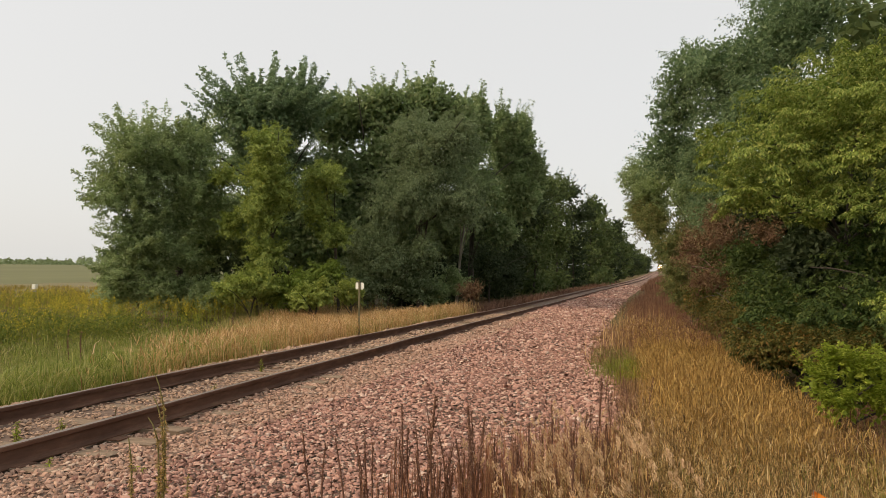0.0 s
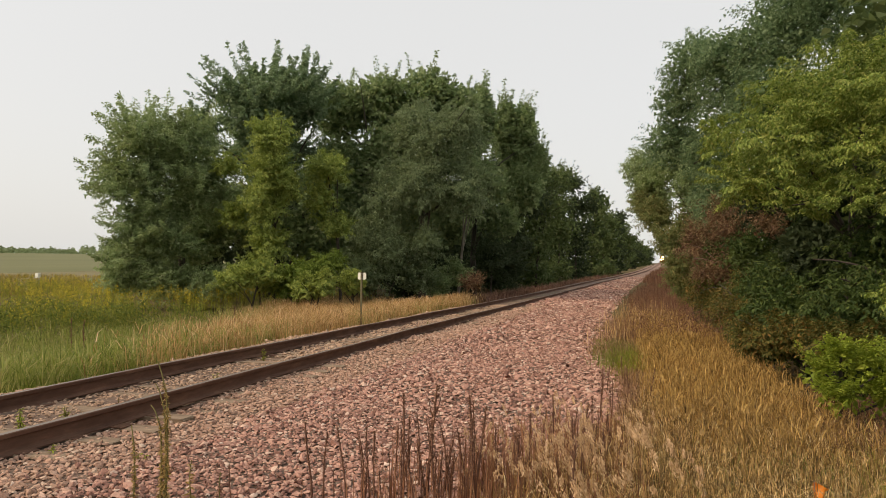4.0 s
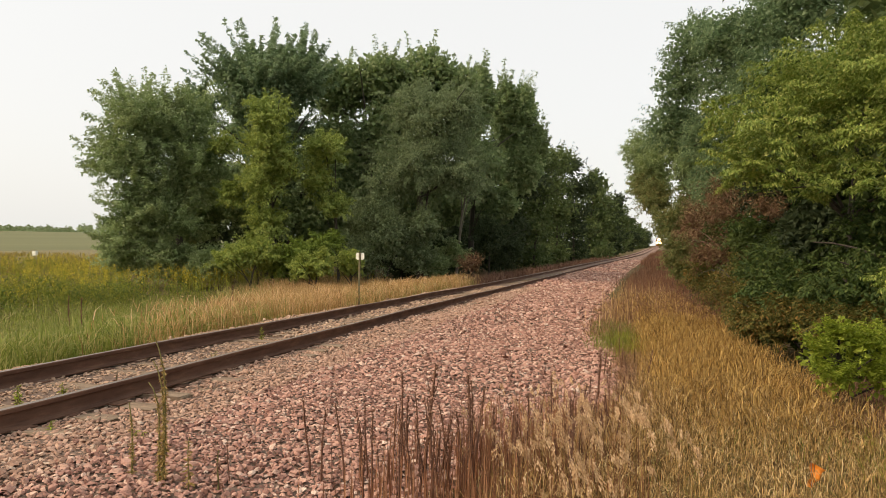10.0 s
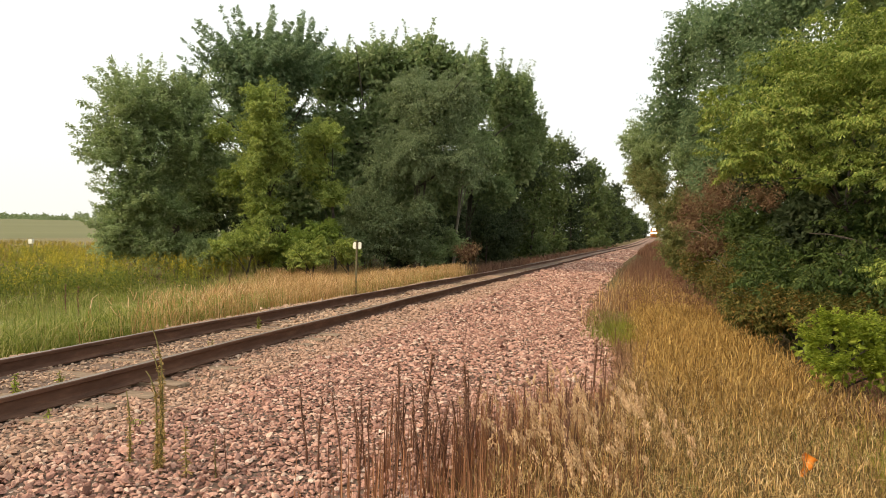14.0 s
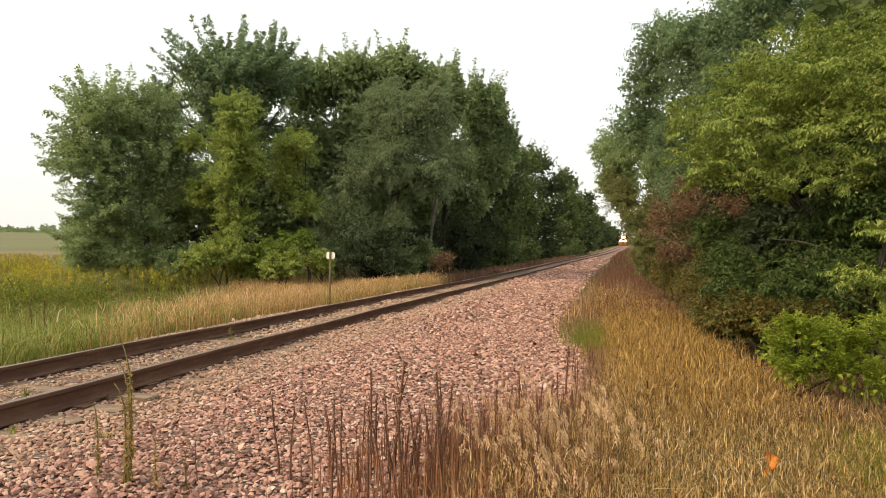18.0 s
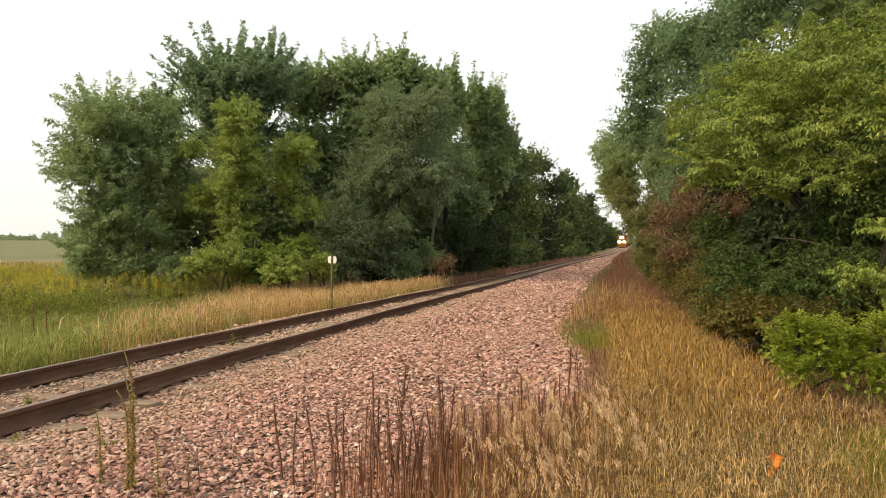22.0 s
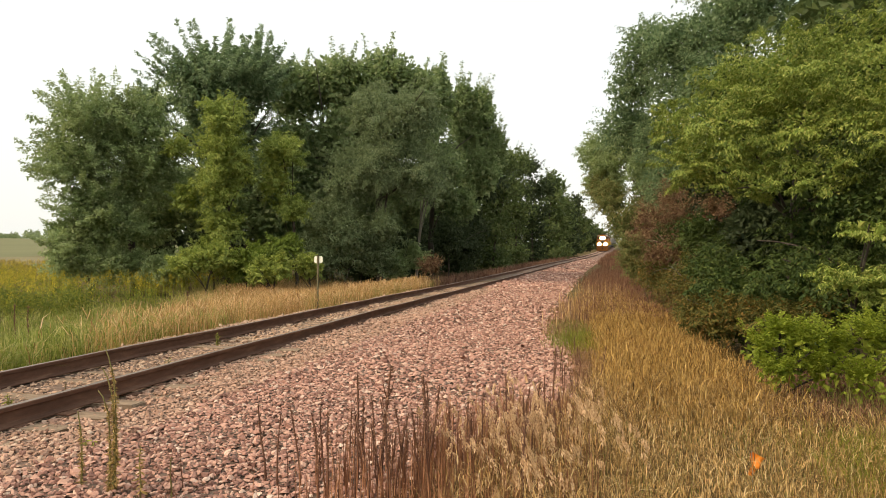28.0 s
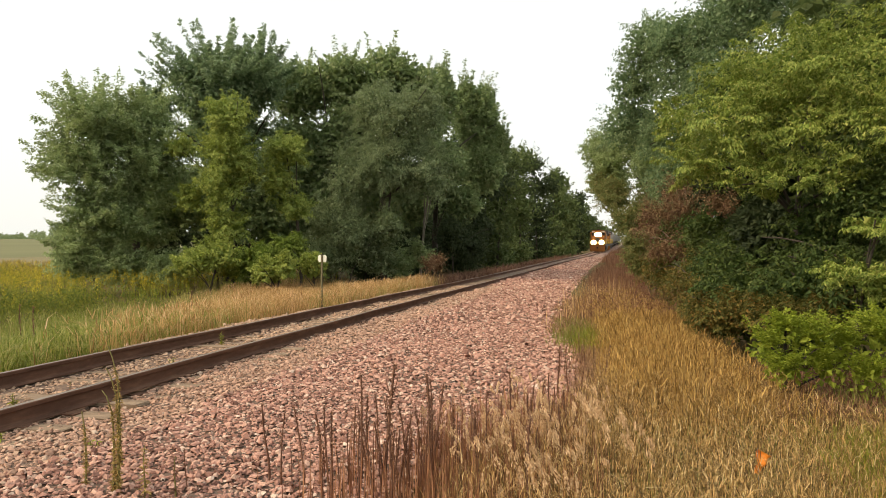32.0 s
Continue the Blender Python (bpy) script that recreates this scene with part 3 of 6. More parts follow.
def tree(name, root, lobes, mat, label, category="tree", boughs=300, leaf=0.16, trunk=0.16, bark=None, seed=1, group="", limbs=5, lean=(0, 0), **kw):
    """A tree or shrub: tapered trunk, limbs that reach into the lobes, a leafy crown."""
    rng = np.random.default_rng(seed)
    bark = bark or M_BARK
    x, y = root
    z = float(ground_z(x, y)) - 0.1
    thing = new(name)
    thing.location = (x, y, z)
    L = np.array(lobes, float)
    off = np.array([x, y, z])
    top = L[np.argmax(L[:, 2])][:3] - off
    mid = np.array([lean[0], lean[1], top[2] * 0.5])
    s = np.linspace(0, 1, 9)[:, None]
    line = (1 - s) ** 2 * np.zeros(3) + 2 * s * (1 - s) * mid + s ** 2 * top
    line += np.concatenate([np.zeros((1, 3)), rng.normal(size=(8, 3)) * [0.05, 0.05, 0.0] * top[2] * 0.06])
    v, f = tube(line, trunk * (1 - 0.85 * s[:, 0]) + 0.012, 9)
    part("trunk", mesh_np("trunk", v, f, bark, True), bark, thing)
    for i in range(limbs):
        c = L[i % len(L)]
        k = rng.integers(2, 6)
        a = line[k]
        b = c[:3] - off + rng.normal(size=3) * c[3] * 0.4
        s2 = np.linspace(0, 1, 6)[:, None]
        bow = np.array([0, 0, 0.15 * np.linalg.norm(b - a)])
        v, f = tube(a * (1 - s2) + b * s2 + bow * 4 * s2 * (1 - s2) * 0.6, trunk * 0.32 * (1 - 0.85 * s2[:, 0]) + 0.008, 6)
        part("limb", mesh_np("limb", v, f, bark, True), bark, thing)
    M = L.copy()
    M[:, :3] -= off
    part("crown", bough_crown("crown", M, boughs, mat, rng, leaf, **kw), mat, thing)
    return tagged(thing, label, category, group)


def blades(x, y, height, width, rng, lean=0.35, curl=0.5, z=None):
    """Grass blades: each a bent strip of three triangles."""
    n = len(x)
    z = ground_z(x, y) if z is None else z
    a = rng.uniform(0, 2 * np.pi, n)
    d = np.stack([np.cos(a), np.sin(a), np.zeros(n)], 1)
    b = rng.uniform(0, 2 * np.pi, n)
    side = np.stack([np.cos(b), np.sin(b), np.zeros(n)], 1)
    ln = np.abs(rng.normal(size=n)) * lean
    P = np.stack([x, y, z - 0.02], 1)
    h, w = height[:, None], width[:, None]
    up = np.array([0, 0, 1.0])
    m = P + up * h * 0.55 + d * h * (ln * 0.4)[:, None]
    t = P + up * h * (1 - curl * 0.25 * np.minimum(ln, 1.5))[:, None] + d * h * (ln * (1 + curl))[:, None]
    V = np.stack([P - side * w * 0.5, P + side * w * 0.5, m - side * w * 0.4, m + side * w * 0.4, t], 1)
    i = np.arange(n)[:, None] * 5
    F = np.concatenate([i + [[0, 1, 3]], i + [[0, 3, 2]], i + [[2, 3, 4]]])
    return V.reshape(-1, 3), F


def scatter(n, u0, u1, y0, y1, rng, power=1.0, clump=0.0):
    """Random places between lateral offsets u and along y, denser near y0 for power above 1, drawn into tufts by clump."""
    y = y0 + (y1 - y0) * rng.uniform(0, 1, n) ** power
    u = rng.uniform(u0, u1, n)
    x = track_x(y) + u
    if clump:
        k = max(8, n // 14)
        q = rng.integers(0, k, n)
        x = x[q] + rng.normal(size=n) * clump
        y = y[q] + rng.normal(size=n) * clump
    return x, y


def seed_heads(x, y, z, rng, leaf, per=7, spread=0.09):
    """Loose drooping panicles at the tips of stems."""
    n = len(x)
    P = np.repeat(np.stack([x, y, z], 1), per, 0) + rng.normal(size=(n * per, 3)) * [spread * 0.35, spread * 0.35, spread]
    way = unit(rng.normal(size=(n * per, 3)) * 0.6 + [0, 0, -0.6])
    s = leaf * rng.uniform(0.6, 1.4, n * per)
    return leaf_mesh(P, way, s, s * 0.3, rng)


def stuff(name, pieces, mat, label, category):
    v, f = joined(pieces)
    return tagged(part(name, mesh_np(name, v, f, mat), mat), label, category, kind="stuff")


# trees at the near end of the wood, across the track
tree("maple_tree", (-18.6, 33.0), [(-19.3, 30.4, 8.1, 2.7, 2.6), (-19.7, 29.7, 6.0, 2.7, 1.7), (-18.6, 30.1, 3.9, 2.5, 1.8), (-17.9, 32.2, 8.1, 2.4, 2.4), (-17.1, 31.9, 5.7, 2.4, 2.4), (-19.1, 29.4, 2.1, 2.1, 1.4), (-17.5, 30.3, 2.9, 2.0, 1.4)],
     G_GREY, "broad grey-green maple with spiky outer shoots at the wood's end", trunk=0.24, seed=11, leaf=0.145, boughs=380, twigs=26, leaves=7, curve=0.35, rise=0.12, fan=0.14, angle=50, hang=0.35, shoots=0.75, flat=1.2, uneven=0.14, slim=0.55, start=0.25, fill=0.3, inner_size=1.15)
tree("silver_maple_tree", (-17.5, 40.0), [(-17.4, 38.8, 11.9, 4.8, 3.8), (-15.3, 40.4, 12.7, 2.6, 3.2), (-17.6, 39.8, 8.9, 4.1, 3.0), (-19.6, 35.4, 10.0, 1.7, 1.5)],
     G_SILVER, "tall dark green maple with a fan of shoots above the wood", trunk=0.3, seed=12, leaf=0.17, boughs=270, twigs=30, leaves=8, curve=0.35, rise=0.16, fan=0.066, angle=42, flat=1.5, hang=0.3, bare=0.3, slim=0.5, start=0.3, low=0.05, uneven=0.04, shoots=0.5, fill=0.2, inner_reach=0.62)
tree("box_elder_tree", (-13.0, 33.0), [(-12.4, 31.3, 8.3, 1.4, 1.3), (-12.5, 31.3, 6.6, 1.6, 1.6), (-12.7, 31.3, 4.8, 1.4, 1.5), (-11.8, 32.0, 5.8, 0.9, 1.2), (-15.2, 31.6, 6.9, 0.9, 0.8), (-14.5, 31.2, 4.2, 0.9, 0.9), (-12.6, 31.5, 2.8, 1.3, 1.2)],
     G_YELGREEN, "slender yellow-green box elder at the edge of the wood", trunk=0.12, seed=13, leaf=0.12, boughs=360, twigs=9, leaves=9, curve=-0.1, rise=0.2, fan=0.36, flat=0.7, hang=0.7, slim=0.45, start=0.3)
tree("box_elder_tree", (-10.0, 35.0), [(-10.2, 33.4, 6.8, 1.4, 1.1), (-10.5, 33.3, 5.3, 1.0, 1.1), (-9.7, 33.5, 3.8, 1.2, 0.8)],
     G_YELGREEN, "light green young box elder before darker trees", trunk=0.09, seed=14, leaf=0.12, boughs=150, twigs=9, leaves=9, curve=-0.1, rise=0.2, fan=0.36, flat=0.7, hang=0.7, slim=0.45, start=0.3)
tree("maple_tree", (-12.6, 45.5), [(-14.6, 44.6, 13.0, 3.1, 3.1), (-11.6, 45.3, 13.6, 3.3, 3.0), (-8.5, 46.0, 14.0, 3.2, 3.1), (-6.4, 46.5, 13.0, 2.6, 3.0), (-14.2, 43.7, 8.6, 3.2, 3.6), (-10.5, 44.5, 9.8, 3.2, 3.6), (-13.2, 44.0, 4.7, 3.6, 3.6), (-8.6, 45.6, 5.0, 3.2, 3.6)],
     G_DARK, "dark green maple deep in the wood", trunk=0.28, seed=15, leaf=0.175, boughs=320, twigs=22, leaves=6, curve=0.4, rise=0.3, fan=0.095, angle=42, flat=1.2, hang=0.5, slim=0.5, start=0.3, fill=0.4, shoots=0.4, inner_size=2.2)
tree("hackberry_tree", (-7.2, 41.5), [(-6.0, 40.4, 9.4, 3.2, 3.0), (-4.7, 41.0, 10.4, 2.1, 2.0), (-7.6, 40.8, 10.6, 2.3, 2.1), (-6.9, 39.7, 6.7, 2.9, 2.6), (-4.6, 40.8, 6.3, 2.5, 2.3), (-8.5, 38.9, 5.8, 2.2, 2.5), (-9.4, 37.7, 3.5, 1.9, 1.7)],
     G_HACK, "large olive-grey tree with drooping leafy branches", trunk=0.28, seed=16, leaf=0.11, boughs=460, twigs=12, leaves=9, curve=-0.6, rise=0.1, fan=0.3, flat=0.6, hang=1.1, slim=0.42, start=0.45, fill=0.25)
tree("cottonwood_tree", (-6.2, 52.0), [(-5.4, 50.8, 13.5, 1.4, 4.0), (-4.1, 54.1, 13.0, 1.6, 4.2), (-2.7, 54.4, 12.4, 1.8, 4.6), (-6.2, 48.6, 10.8, 1.9, 3.4), (-4.9, 48.9, 7.9, 2.5, 2.8), (-2.8, 54.4, 8.5, 2.7, 3.2), (-1.6, 55.6, 10.3, 1.5, 2.8), (-4.0, 51.0, 5.2, 2.4, 2.0), (-6.5, 46.5, 4.6, 1.7, 1.7)],
     G_DARK, "upright dark green tree with pointed shoots beside the track", trunk=0.26, seed=17, leaf=0.19, boughs=340, twigs=20, leaves=6, curve=0.5, rise=1.0, fan=0.085, angle=36, flat=1.3, hang=0.35, slim=0.42, start=0.3, fill=0.4, shoots=0.55, inner_size=2.0, uneven=0.18)
tree("ash_tree", (-16.0, 40.0), [(-18.4, 38.2, 4.9, 4.2, 3.0), (-14.4, 40.5, 3.8, 3.8, 3.0), (-20.5, 35.6, 3.2, 2.9, 2.7), (-13.4, 39.0, 6.6, 2.2, 2.4)],
     G_DARK, "dark green understorey tree filling the wood", trunk=0.2, seed=18, leaf=0.17, boughs=240, twigs=9, leaves=8, curve=-0.1, fan=0.25, flat=0.9, hang=0.5, slim=0.5, start=0.3, fill=0.5, inner_size=2.2)
for root, lobes, mat, label, seed, n in (
        ((-13.0, 31.6), [(-13.0, 31.0, 1.3, 1.0, 1.2), (-12.2, 32.0, 0.8, 1.2, 1.0)], G_YELGREEN, "yellow-green shrub at the foot of the wood", 19, 90),
        ((-9.0, 29.8), [(-9.4, 29.8, 0.6, 0.9, 0.8), (-8.6, 29.9, 0.8, 0.7, 0.8)], G_YELGREEN, "bright green low shrub behind tan grass", 20, 80),
        ((-10.9, 31.0), [(-10.9, 31.0, 0.7, 0.9, 0.9)], G_MID, "leafy green shrub at the foot of a box elder", 25, 50),
        ((-8.2, 37.4), [(-8.2, 37.4, 2.2, 2.0, 1.9), (-9.3, 36.3, 1.1, 1.7, 1.6), (-7.0, 38.8, 1.3, 1.7, 1.7), (-6.2, 38.6, 3.0, 1.3, 1.5)], G_HACK, "dense dark olive shrub at the edge of the wood", 21, 280),
        ((-12.3, 29.6), [(-12.9, 29.0, 0.9, 1.2, 0.8), (-11.7, 29.7, 1.3, 0.9, 0.9)], G_YELGREEN, "yellow-green shrub at the foot of the maple", 27, 80),
        ((-9.6, 30.4), [(-10.1, 30.6, 1.1, 1.2, 0.9), (-9.3, 31.7, 1.7, 1.0, 0.9)], G_MID, "leafy green shrub behind tall grass", 28, 90),
        ((-7.6, 31.2), [(-7.7, 31.1, 0.8, 0.9, 0.7)], G_YELGREEN, "small bright green shrub behind the marker sign", 29, 40),
        ((-5.9, 40.4), [(-5.9, 40.4, 0.7, 1.3, 1.2), (-4.9, 41.6, 1.4, 1.0, 1.2)], G_DARK, "small dark green shrub beside a pale trunk", 22, 80),
        # fills a dark void; its shade is in the leaf colour
        ((-3.9, 47.5), [(-3.9, 47.5, 2.6, 1.8, 2.0), (-3.0, 50.0, 2.0, 1.7, 1.8)], G_SHADE, "green shrub beside the track with shade put into its leaf colour", 26, 130),
        ((-18.8, 30.0), [(-19.4, 29.4, 1.1, 1.7, 1.4), (-17.6, 30.0, 0.8, 1.8, 1.3), (-15.3, 30.8, 0.6, 1.7, 1.1)], G_GREY, "spreading green shrub under the maple", 23, 230)):
    tree("shrub", root, lobes, mat, label, "shrub", trunk=0.05, seed=seed, limbs=3, leaf=0.13, boughs=int(n * 0.8), twigs=9, leaves=8, curve=-0.1, rise=0.35, fan=0.42, flat=0.7, hang=0.6, slim=0.48, start=0.2, fill=0.25)
tree("dead_bush", (-3.3, 38.6), [(-3.3, 38.6, 0.8, 1.0, 0.7)], G_RED, "dead red-brown bush at the dark edge of the wood", "shrub", trunk=0.03, bark=M_TWIG, seed=30, limbs=4, leaf=0.1, boughs=60, twigs=8, leaves=6, rise=0.5, fan=0.3, flat=1.2, hang=0.6, slim=0.35, start=0.1, fill=0.05)
tree("sapling", (-5.3, 43.0), [(-4.4, 43.4, 8.0, 1.0, 1.2)], G_GREY, "thin pale leaning trunk at the dark edge of the wood", "tree", trunk=0.11, bark=M_PALEBARK, seed=24, limbs=2, lean=(0.2, 0.3), leaf=0.14, boughs=30)

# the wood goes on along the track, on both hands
# all three kinds have leaf colours darkened to imitate shade
kinds = (("ash_tree", G_SHADE, "green tree in the row along the track with shade put into its leaf colour"), ("elm_tree", G_ROW, "green tree in the row along the track, leaf colour darkened for shade"), ("maple_tree", G_ROW, "green maple in the row along the track, leaf colour darkened for shade"))


def row_tree(i, x, y, hgt, rad, seed, low=0.17, boughs=260, leaf=0.22, fill=0.12):
    """A tree of a row, foliage nearly to the ground."""
    rng = np.random.default_rng(seed)
    g = float(ground_z(x, y))
    lobes = []
    for k, (fz, fr) in enumerate(((0.84, 0.80), (0.64, 1.0), (0.46, 1.0), (0.32, 1.05), (low, 0.95))):
        a = rng.uniform(0, 6.28)
        lobes.append((x + np.cos(a) * rad * 0.28, y + np.sin(a) * rad * 0.28, g + hgt * fz, rad * fr * rng.uniform(0.85, 1.1), hgt * 0.16 * rng.uniform(0.9, 1.2)))
    name, mat, label = kinds[i % 3]
    return tree(name, (x, y), lobes, mat, label, boughs=boughs, leaf=leaf, trunk=0.15, seed=seed, group="trees along the track", limbs=4, twigs=7, leaves=6, curve=0.1, rise=0.35, fan=0.26, flat=0.9, start=0.3, fill=fill, inner_size=2.0)


for i, (u, y, hgt, rad) in enumerate([(-7.0, 66, 14.2, 4.2), (-6.4, 76, 14.8, 4.2), (-6.2, 88, 16.2, 4.2), (-6.2, 101, 17.4, 4.3), (-6.2, 116, 16.6, 4.3), (-6.2, 133, 16.0, 4.4), (-6.2, 152, 15.0, 4.4),
                                      (-6.4, 174, 13.5, 4.5), (-6.5, 200, 12.5, 4.6), (-6.8, 230, 12, 4.6), (-7.0, 265, 11, 4.8), (-7.5, 310, 10, 5), (-8, 360, 10, 5), (-9, 420, 10, 5.5)]):
    row_tree(i * 2, float(track_x(y)) + u, y, hgt, rad, 40 + i, low=0.11, boughs=150 if y < 105 else 56, leaf=0.24 if y < 105 else 0.40, fill=0.45)
for i, (u, y, hgt, rad) in enumerate([(-14, 50, 12.5, 4.5), (-19, 50, 12.5, 5), (-13, 60, 14, 4.5), (-20, 62, 13, 5), (-12, 72, 14, 5), (-17, 84, 13, 5.5), (-17, 100, 12, 5.5), (-17, 122, 12, 6), (-25, 44, 9, 4.5), (-26, 54, 10, 5), (-10, 50, 5, 3.0)]):
    row_tree(0, float(track_x(y)) + u, y, hgt, rad, 70 + i, boughs=48, leaf=0.40, fill=0.4)

# low growth under the row, the hollow's shade put into its leaf colour
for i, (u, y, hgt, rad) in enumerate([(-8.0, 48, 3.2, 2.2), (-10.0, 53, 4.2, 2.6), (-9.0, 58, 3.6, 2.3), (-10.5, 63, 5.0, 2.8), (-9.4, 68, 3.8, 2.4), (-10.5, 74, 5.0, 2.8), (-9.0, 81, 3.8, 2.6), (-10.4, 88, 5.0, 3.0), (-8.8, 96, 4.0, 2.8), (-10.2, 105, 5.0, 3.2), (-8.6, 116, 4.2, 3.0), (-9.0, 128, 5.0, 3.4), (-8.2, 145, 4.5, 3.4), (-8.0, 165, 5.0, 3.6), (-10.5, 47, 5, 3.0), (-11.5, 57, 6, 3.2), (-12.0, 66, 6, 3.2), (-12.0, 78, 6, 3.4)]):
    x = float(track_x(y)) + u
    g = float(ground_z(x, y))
    tree("shrub", (x, y), [(x, y, g + hgt * 0.30, rad, hgt * 0.34), (x + 0.8, y + 1.6, g + hgt * 0.62, rad * 0.8, hgt * 0.34), (x - 0.9, y - 0.8, g + hgt * 0.55, rad * 0.75, hgt * 0.36)], G_SHADE,
         "green shrub under the trees along the track, leaf colour darkened for shade", "shrub", trunk=0.06, seed=130 + i, group="shrubs under the row", limbs=3, boughs=40, twigs=7, leaves=6, leaf=0.21, fan=0.35, flat=0.8, start=0.3, fill=0.3, inner_size=1.8)

# the thicket on the viewer's side
tree("box_elder_tree", (8.8, 13.8), [(7.9, 12.4, 2.6, 0.67, 0.42), (8.8, 12.0, 2.6, 0.67, 0.42), (7.2, 13.1, 2.9, 0.50, 0.42), (7.5, 12.7, 3.7, 1.09, 0.92), (7.3, 13.4, 3.0, 1.01, 0.84), (8.4, 12.9, 4.5, 1.18, 0.84), (8.6, 12.6, 3.5, 1.18, 0.92), (9.6, 12.4, 4.2, 1.43, 1.26), (9.2, 14.2, 4.6, 1.51, 0.84), (6.9, 13.9, 3.9, 0.67, 0.67), (10.0, 11.6, 3.4, 1.09, 0.84)],
     G_YELLOW, "box elder with yellow-green drooping compound leaves", trunk=0.07, seed=31, limbs=4, leaf=0.066, boughs=440, twigs=15, leaves=11, curve=-0.35, rise=0.3, fan=0.44, angle=52, flat=0.28, hang=0.7, slim=0.34, start=0.45, loose=0.012, fill=0.12, inner_size=0.85, inner_reach=0.62)
tree("box_elder_shrub", (8.8, 12.4), [(8.4, 12.0, 0.9, 1.0, 0.7), (7.8, 12.8, 0.8, 0.8, 0.7), (7.6, 13.7, 0.9, 0.8, 0.8), (7.7, 13.8, 0.2, 0.8, 0.6), (8.3, 11.7, 0.3, 0.8, 0.6), (9.3, 11.2, 0.8, 1.2, 1.0), (8.9, 13.0, 1.7, 0.8, 0.6), (9.5, 13.0, 2.1, 0.9, 0.8), (9.8, 11.7, 2.2, 1.2, 1.1), (10.8, 11.5, 1.4, 1.4, 1.4)],
     G_OLIVE, "dense dark olive undergrowth below the box elder", "shrub", trunk=0.06, seed=32, limbs=2, leaf=0.078, boughs=430, twigs=10, leaves=8, curve=-0.35, rise=0.1, fan=0.4, angle=52, flat=0.4, hang=0.65, slim=0.45, start=0.3, loose=0.012, fill=0.2, inner_size=1.2, inner_reach=0.66)
tree("elm_tree", (10.4, 17.0), [(9.3, 18.1, 5.2, 1.4, 1.2), (10.4, 17.9, 4.9, 1.5, 1.5), (9.7, 17.7, 3.6, 1.5, 1.2), (11.2, 18.0, 6.2, 1.5, 1.2)], G_OLIVE, "dark elm in the shade behind the box elder", trunk=0.1, seed=41, leaf=0.11, boughs=260, twigs=8, leaves=8, curve=-0.1, rise=0.2, fan=0.36, flat=0.7, hang=0.6, slim=0.45, start=0.3, fill=0.6, inner_size=1.6, inner_reach=0.85)
tree("turning_shrub", (7.75, 12.3), [(7.45, 12.3, 0.40, 0.55, 0.42), (7.25, 13.2, 0.35, 0.5, 0.42), (7.9, 11.5, 0.42, 0.6, 0.36), (8.5, 11.3, 0.5, 0.5, 0.35)],
     G_AUTUMN, "shrub with yellow and rust leaves before the thicket", "shrub", trunk=0.03, seed=38, limbs=6, leaf=0.06, boughs=260, twigs=9, leaves=8, curve=-0.1, rise=0.5, fan=0.4, flat=0.8, hang=0.5, slim=0.45, start=0.1, loose=0.012, fill=0.2, inner_size=1.5)
tree("ash_tree", (9.8, 25.0), [(7.55, 25.6, 9.0, 1.3, 1.3), (7.15, 26.0, 7.7, 1.3, 1.3), (6.85, 27.0, 6.4, 1.3, 1.3), (8.3, 23.7, 8.5, 1.5, 1.2), (8.7, 24.0, 7.2, 1.6, 1.6), (8.2, 25.4, 5.6, 1.6, 1.5), (9.6, 22.4, 8.4, 1.7, 1.3), (9.3, 21.9, 6.4, 1.6, 1.8), (8.4, 24.4, 3.9, 1.6, 1.5), (10.6, 23.0, 9.7, 2.2, 1.5), (9.4, 23.0, 4.4, 1.7, 1.7)],
     G_ASH, "tall dark green ash with fine narrow leaves", trunk=0.2, seed=33, limbs=7, leaf=0.1, boughs=470, twigs=10, leaves=9, curve=-0.1, rise=0.25, fan=0.42, flat=0.6, hang=0.6, slim=0.36, start=0.35, fill=0.5, inner_reach=0.8, inner_size=1.4)
tree("ash_tree", (8.4, 31.5), [(6.1, 32.5, 6.2, 1.3, 1.3), (6.4, 32.7, 4.8, 1.2, 1.3), (8.1, 29.6, 5.1, 1.3, 1.2), (7.6, 30.9, 6.4, 1.5, 1.5), (8.2, 30.5, 1.8, 1.3, 1.3), (6.4, 30.7, 5.2, 0.9, 0.9)],
     G_GREY, "green ash with yellowing tips leaning towards the track", trunk=0.14, seed=34, limbs=6, leaf=0.1, boughs=250, twigs=10, leaves=9, curve=-0.1, rise=0.2, fan=0.42, flat=0.6, hang=0.6, slim=0.4, start=0.35, fill=0.5, inner_reach=0.8, inner_size=1.4)
tree("turning_tree", (7.9, 29.0), [(6.1, 30.5, 4.5, 0.8, 0.8), (6.5, 29.3, 3.7, 0.85, 0.9), (6.8, 27.5, 2.6, 0.75, 0.8), (7.05, 25.8, 1.9, 0.6, 0.65), (7.4, 27.8, 1.2, 0.9, 0.9), (7.6, 28.5, 3.2, 0.9, 0.9)],
     G_TURN, "small tree with rust and olive leaves beside the track", trunk=0.06, seed=40, limbs=4, leaf=0.08, boughs=260, twigs=9, leaves=8, curve=-0.2, rise=0.2, fan=0.4, flat=0.7, hang=0.7, slim=0.45, start=0.3, fill=0.3, inner_size=1.4)
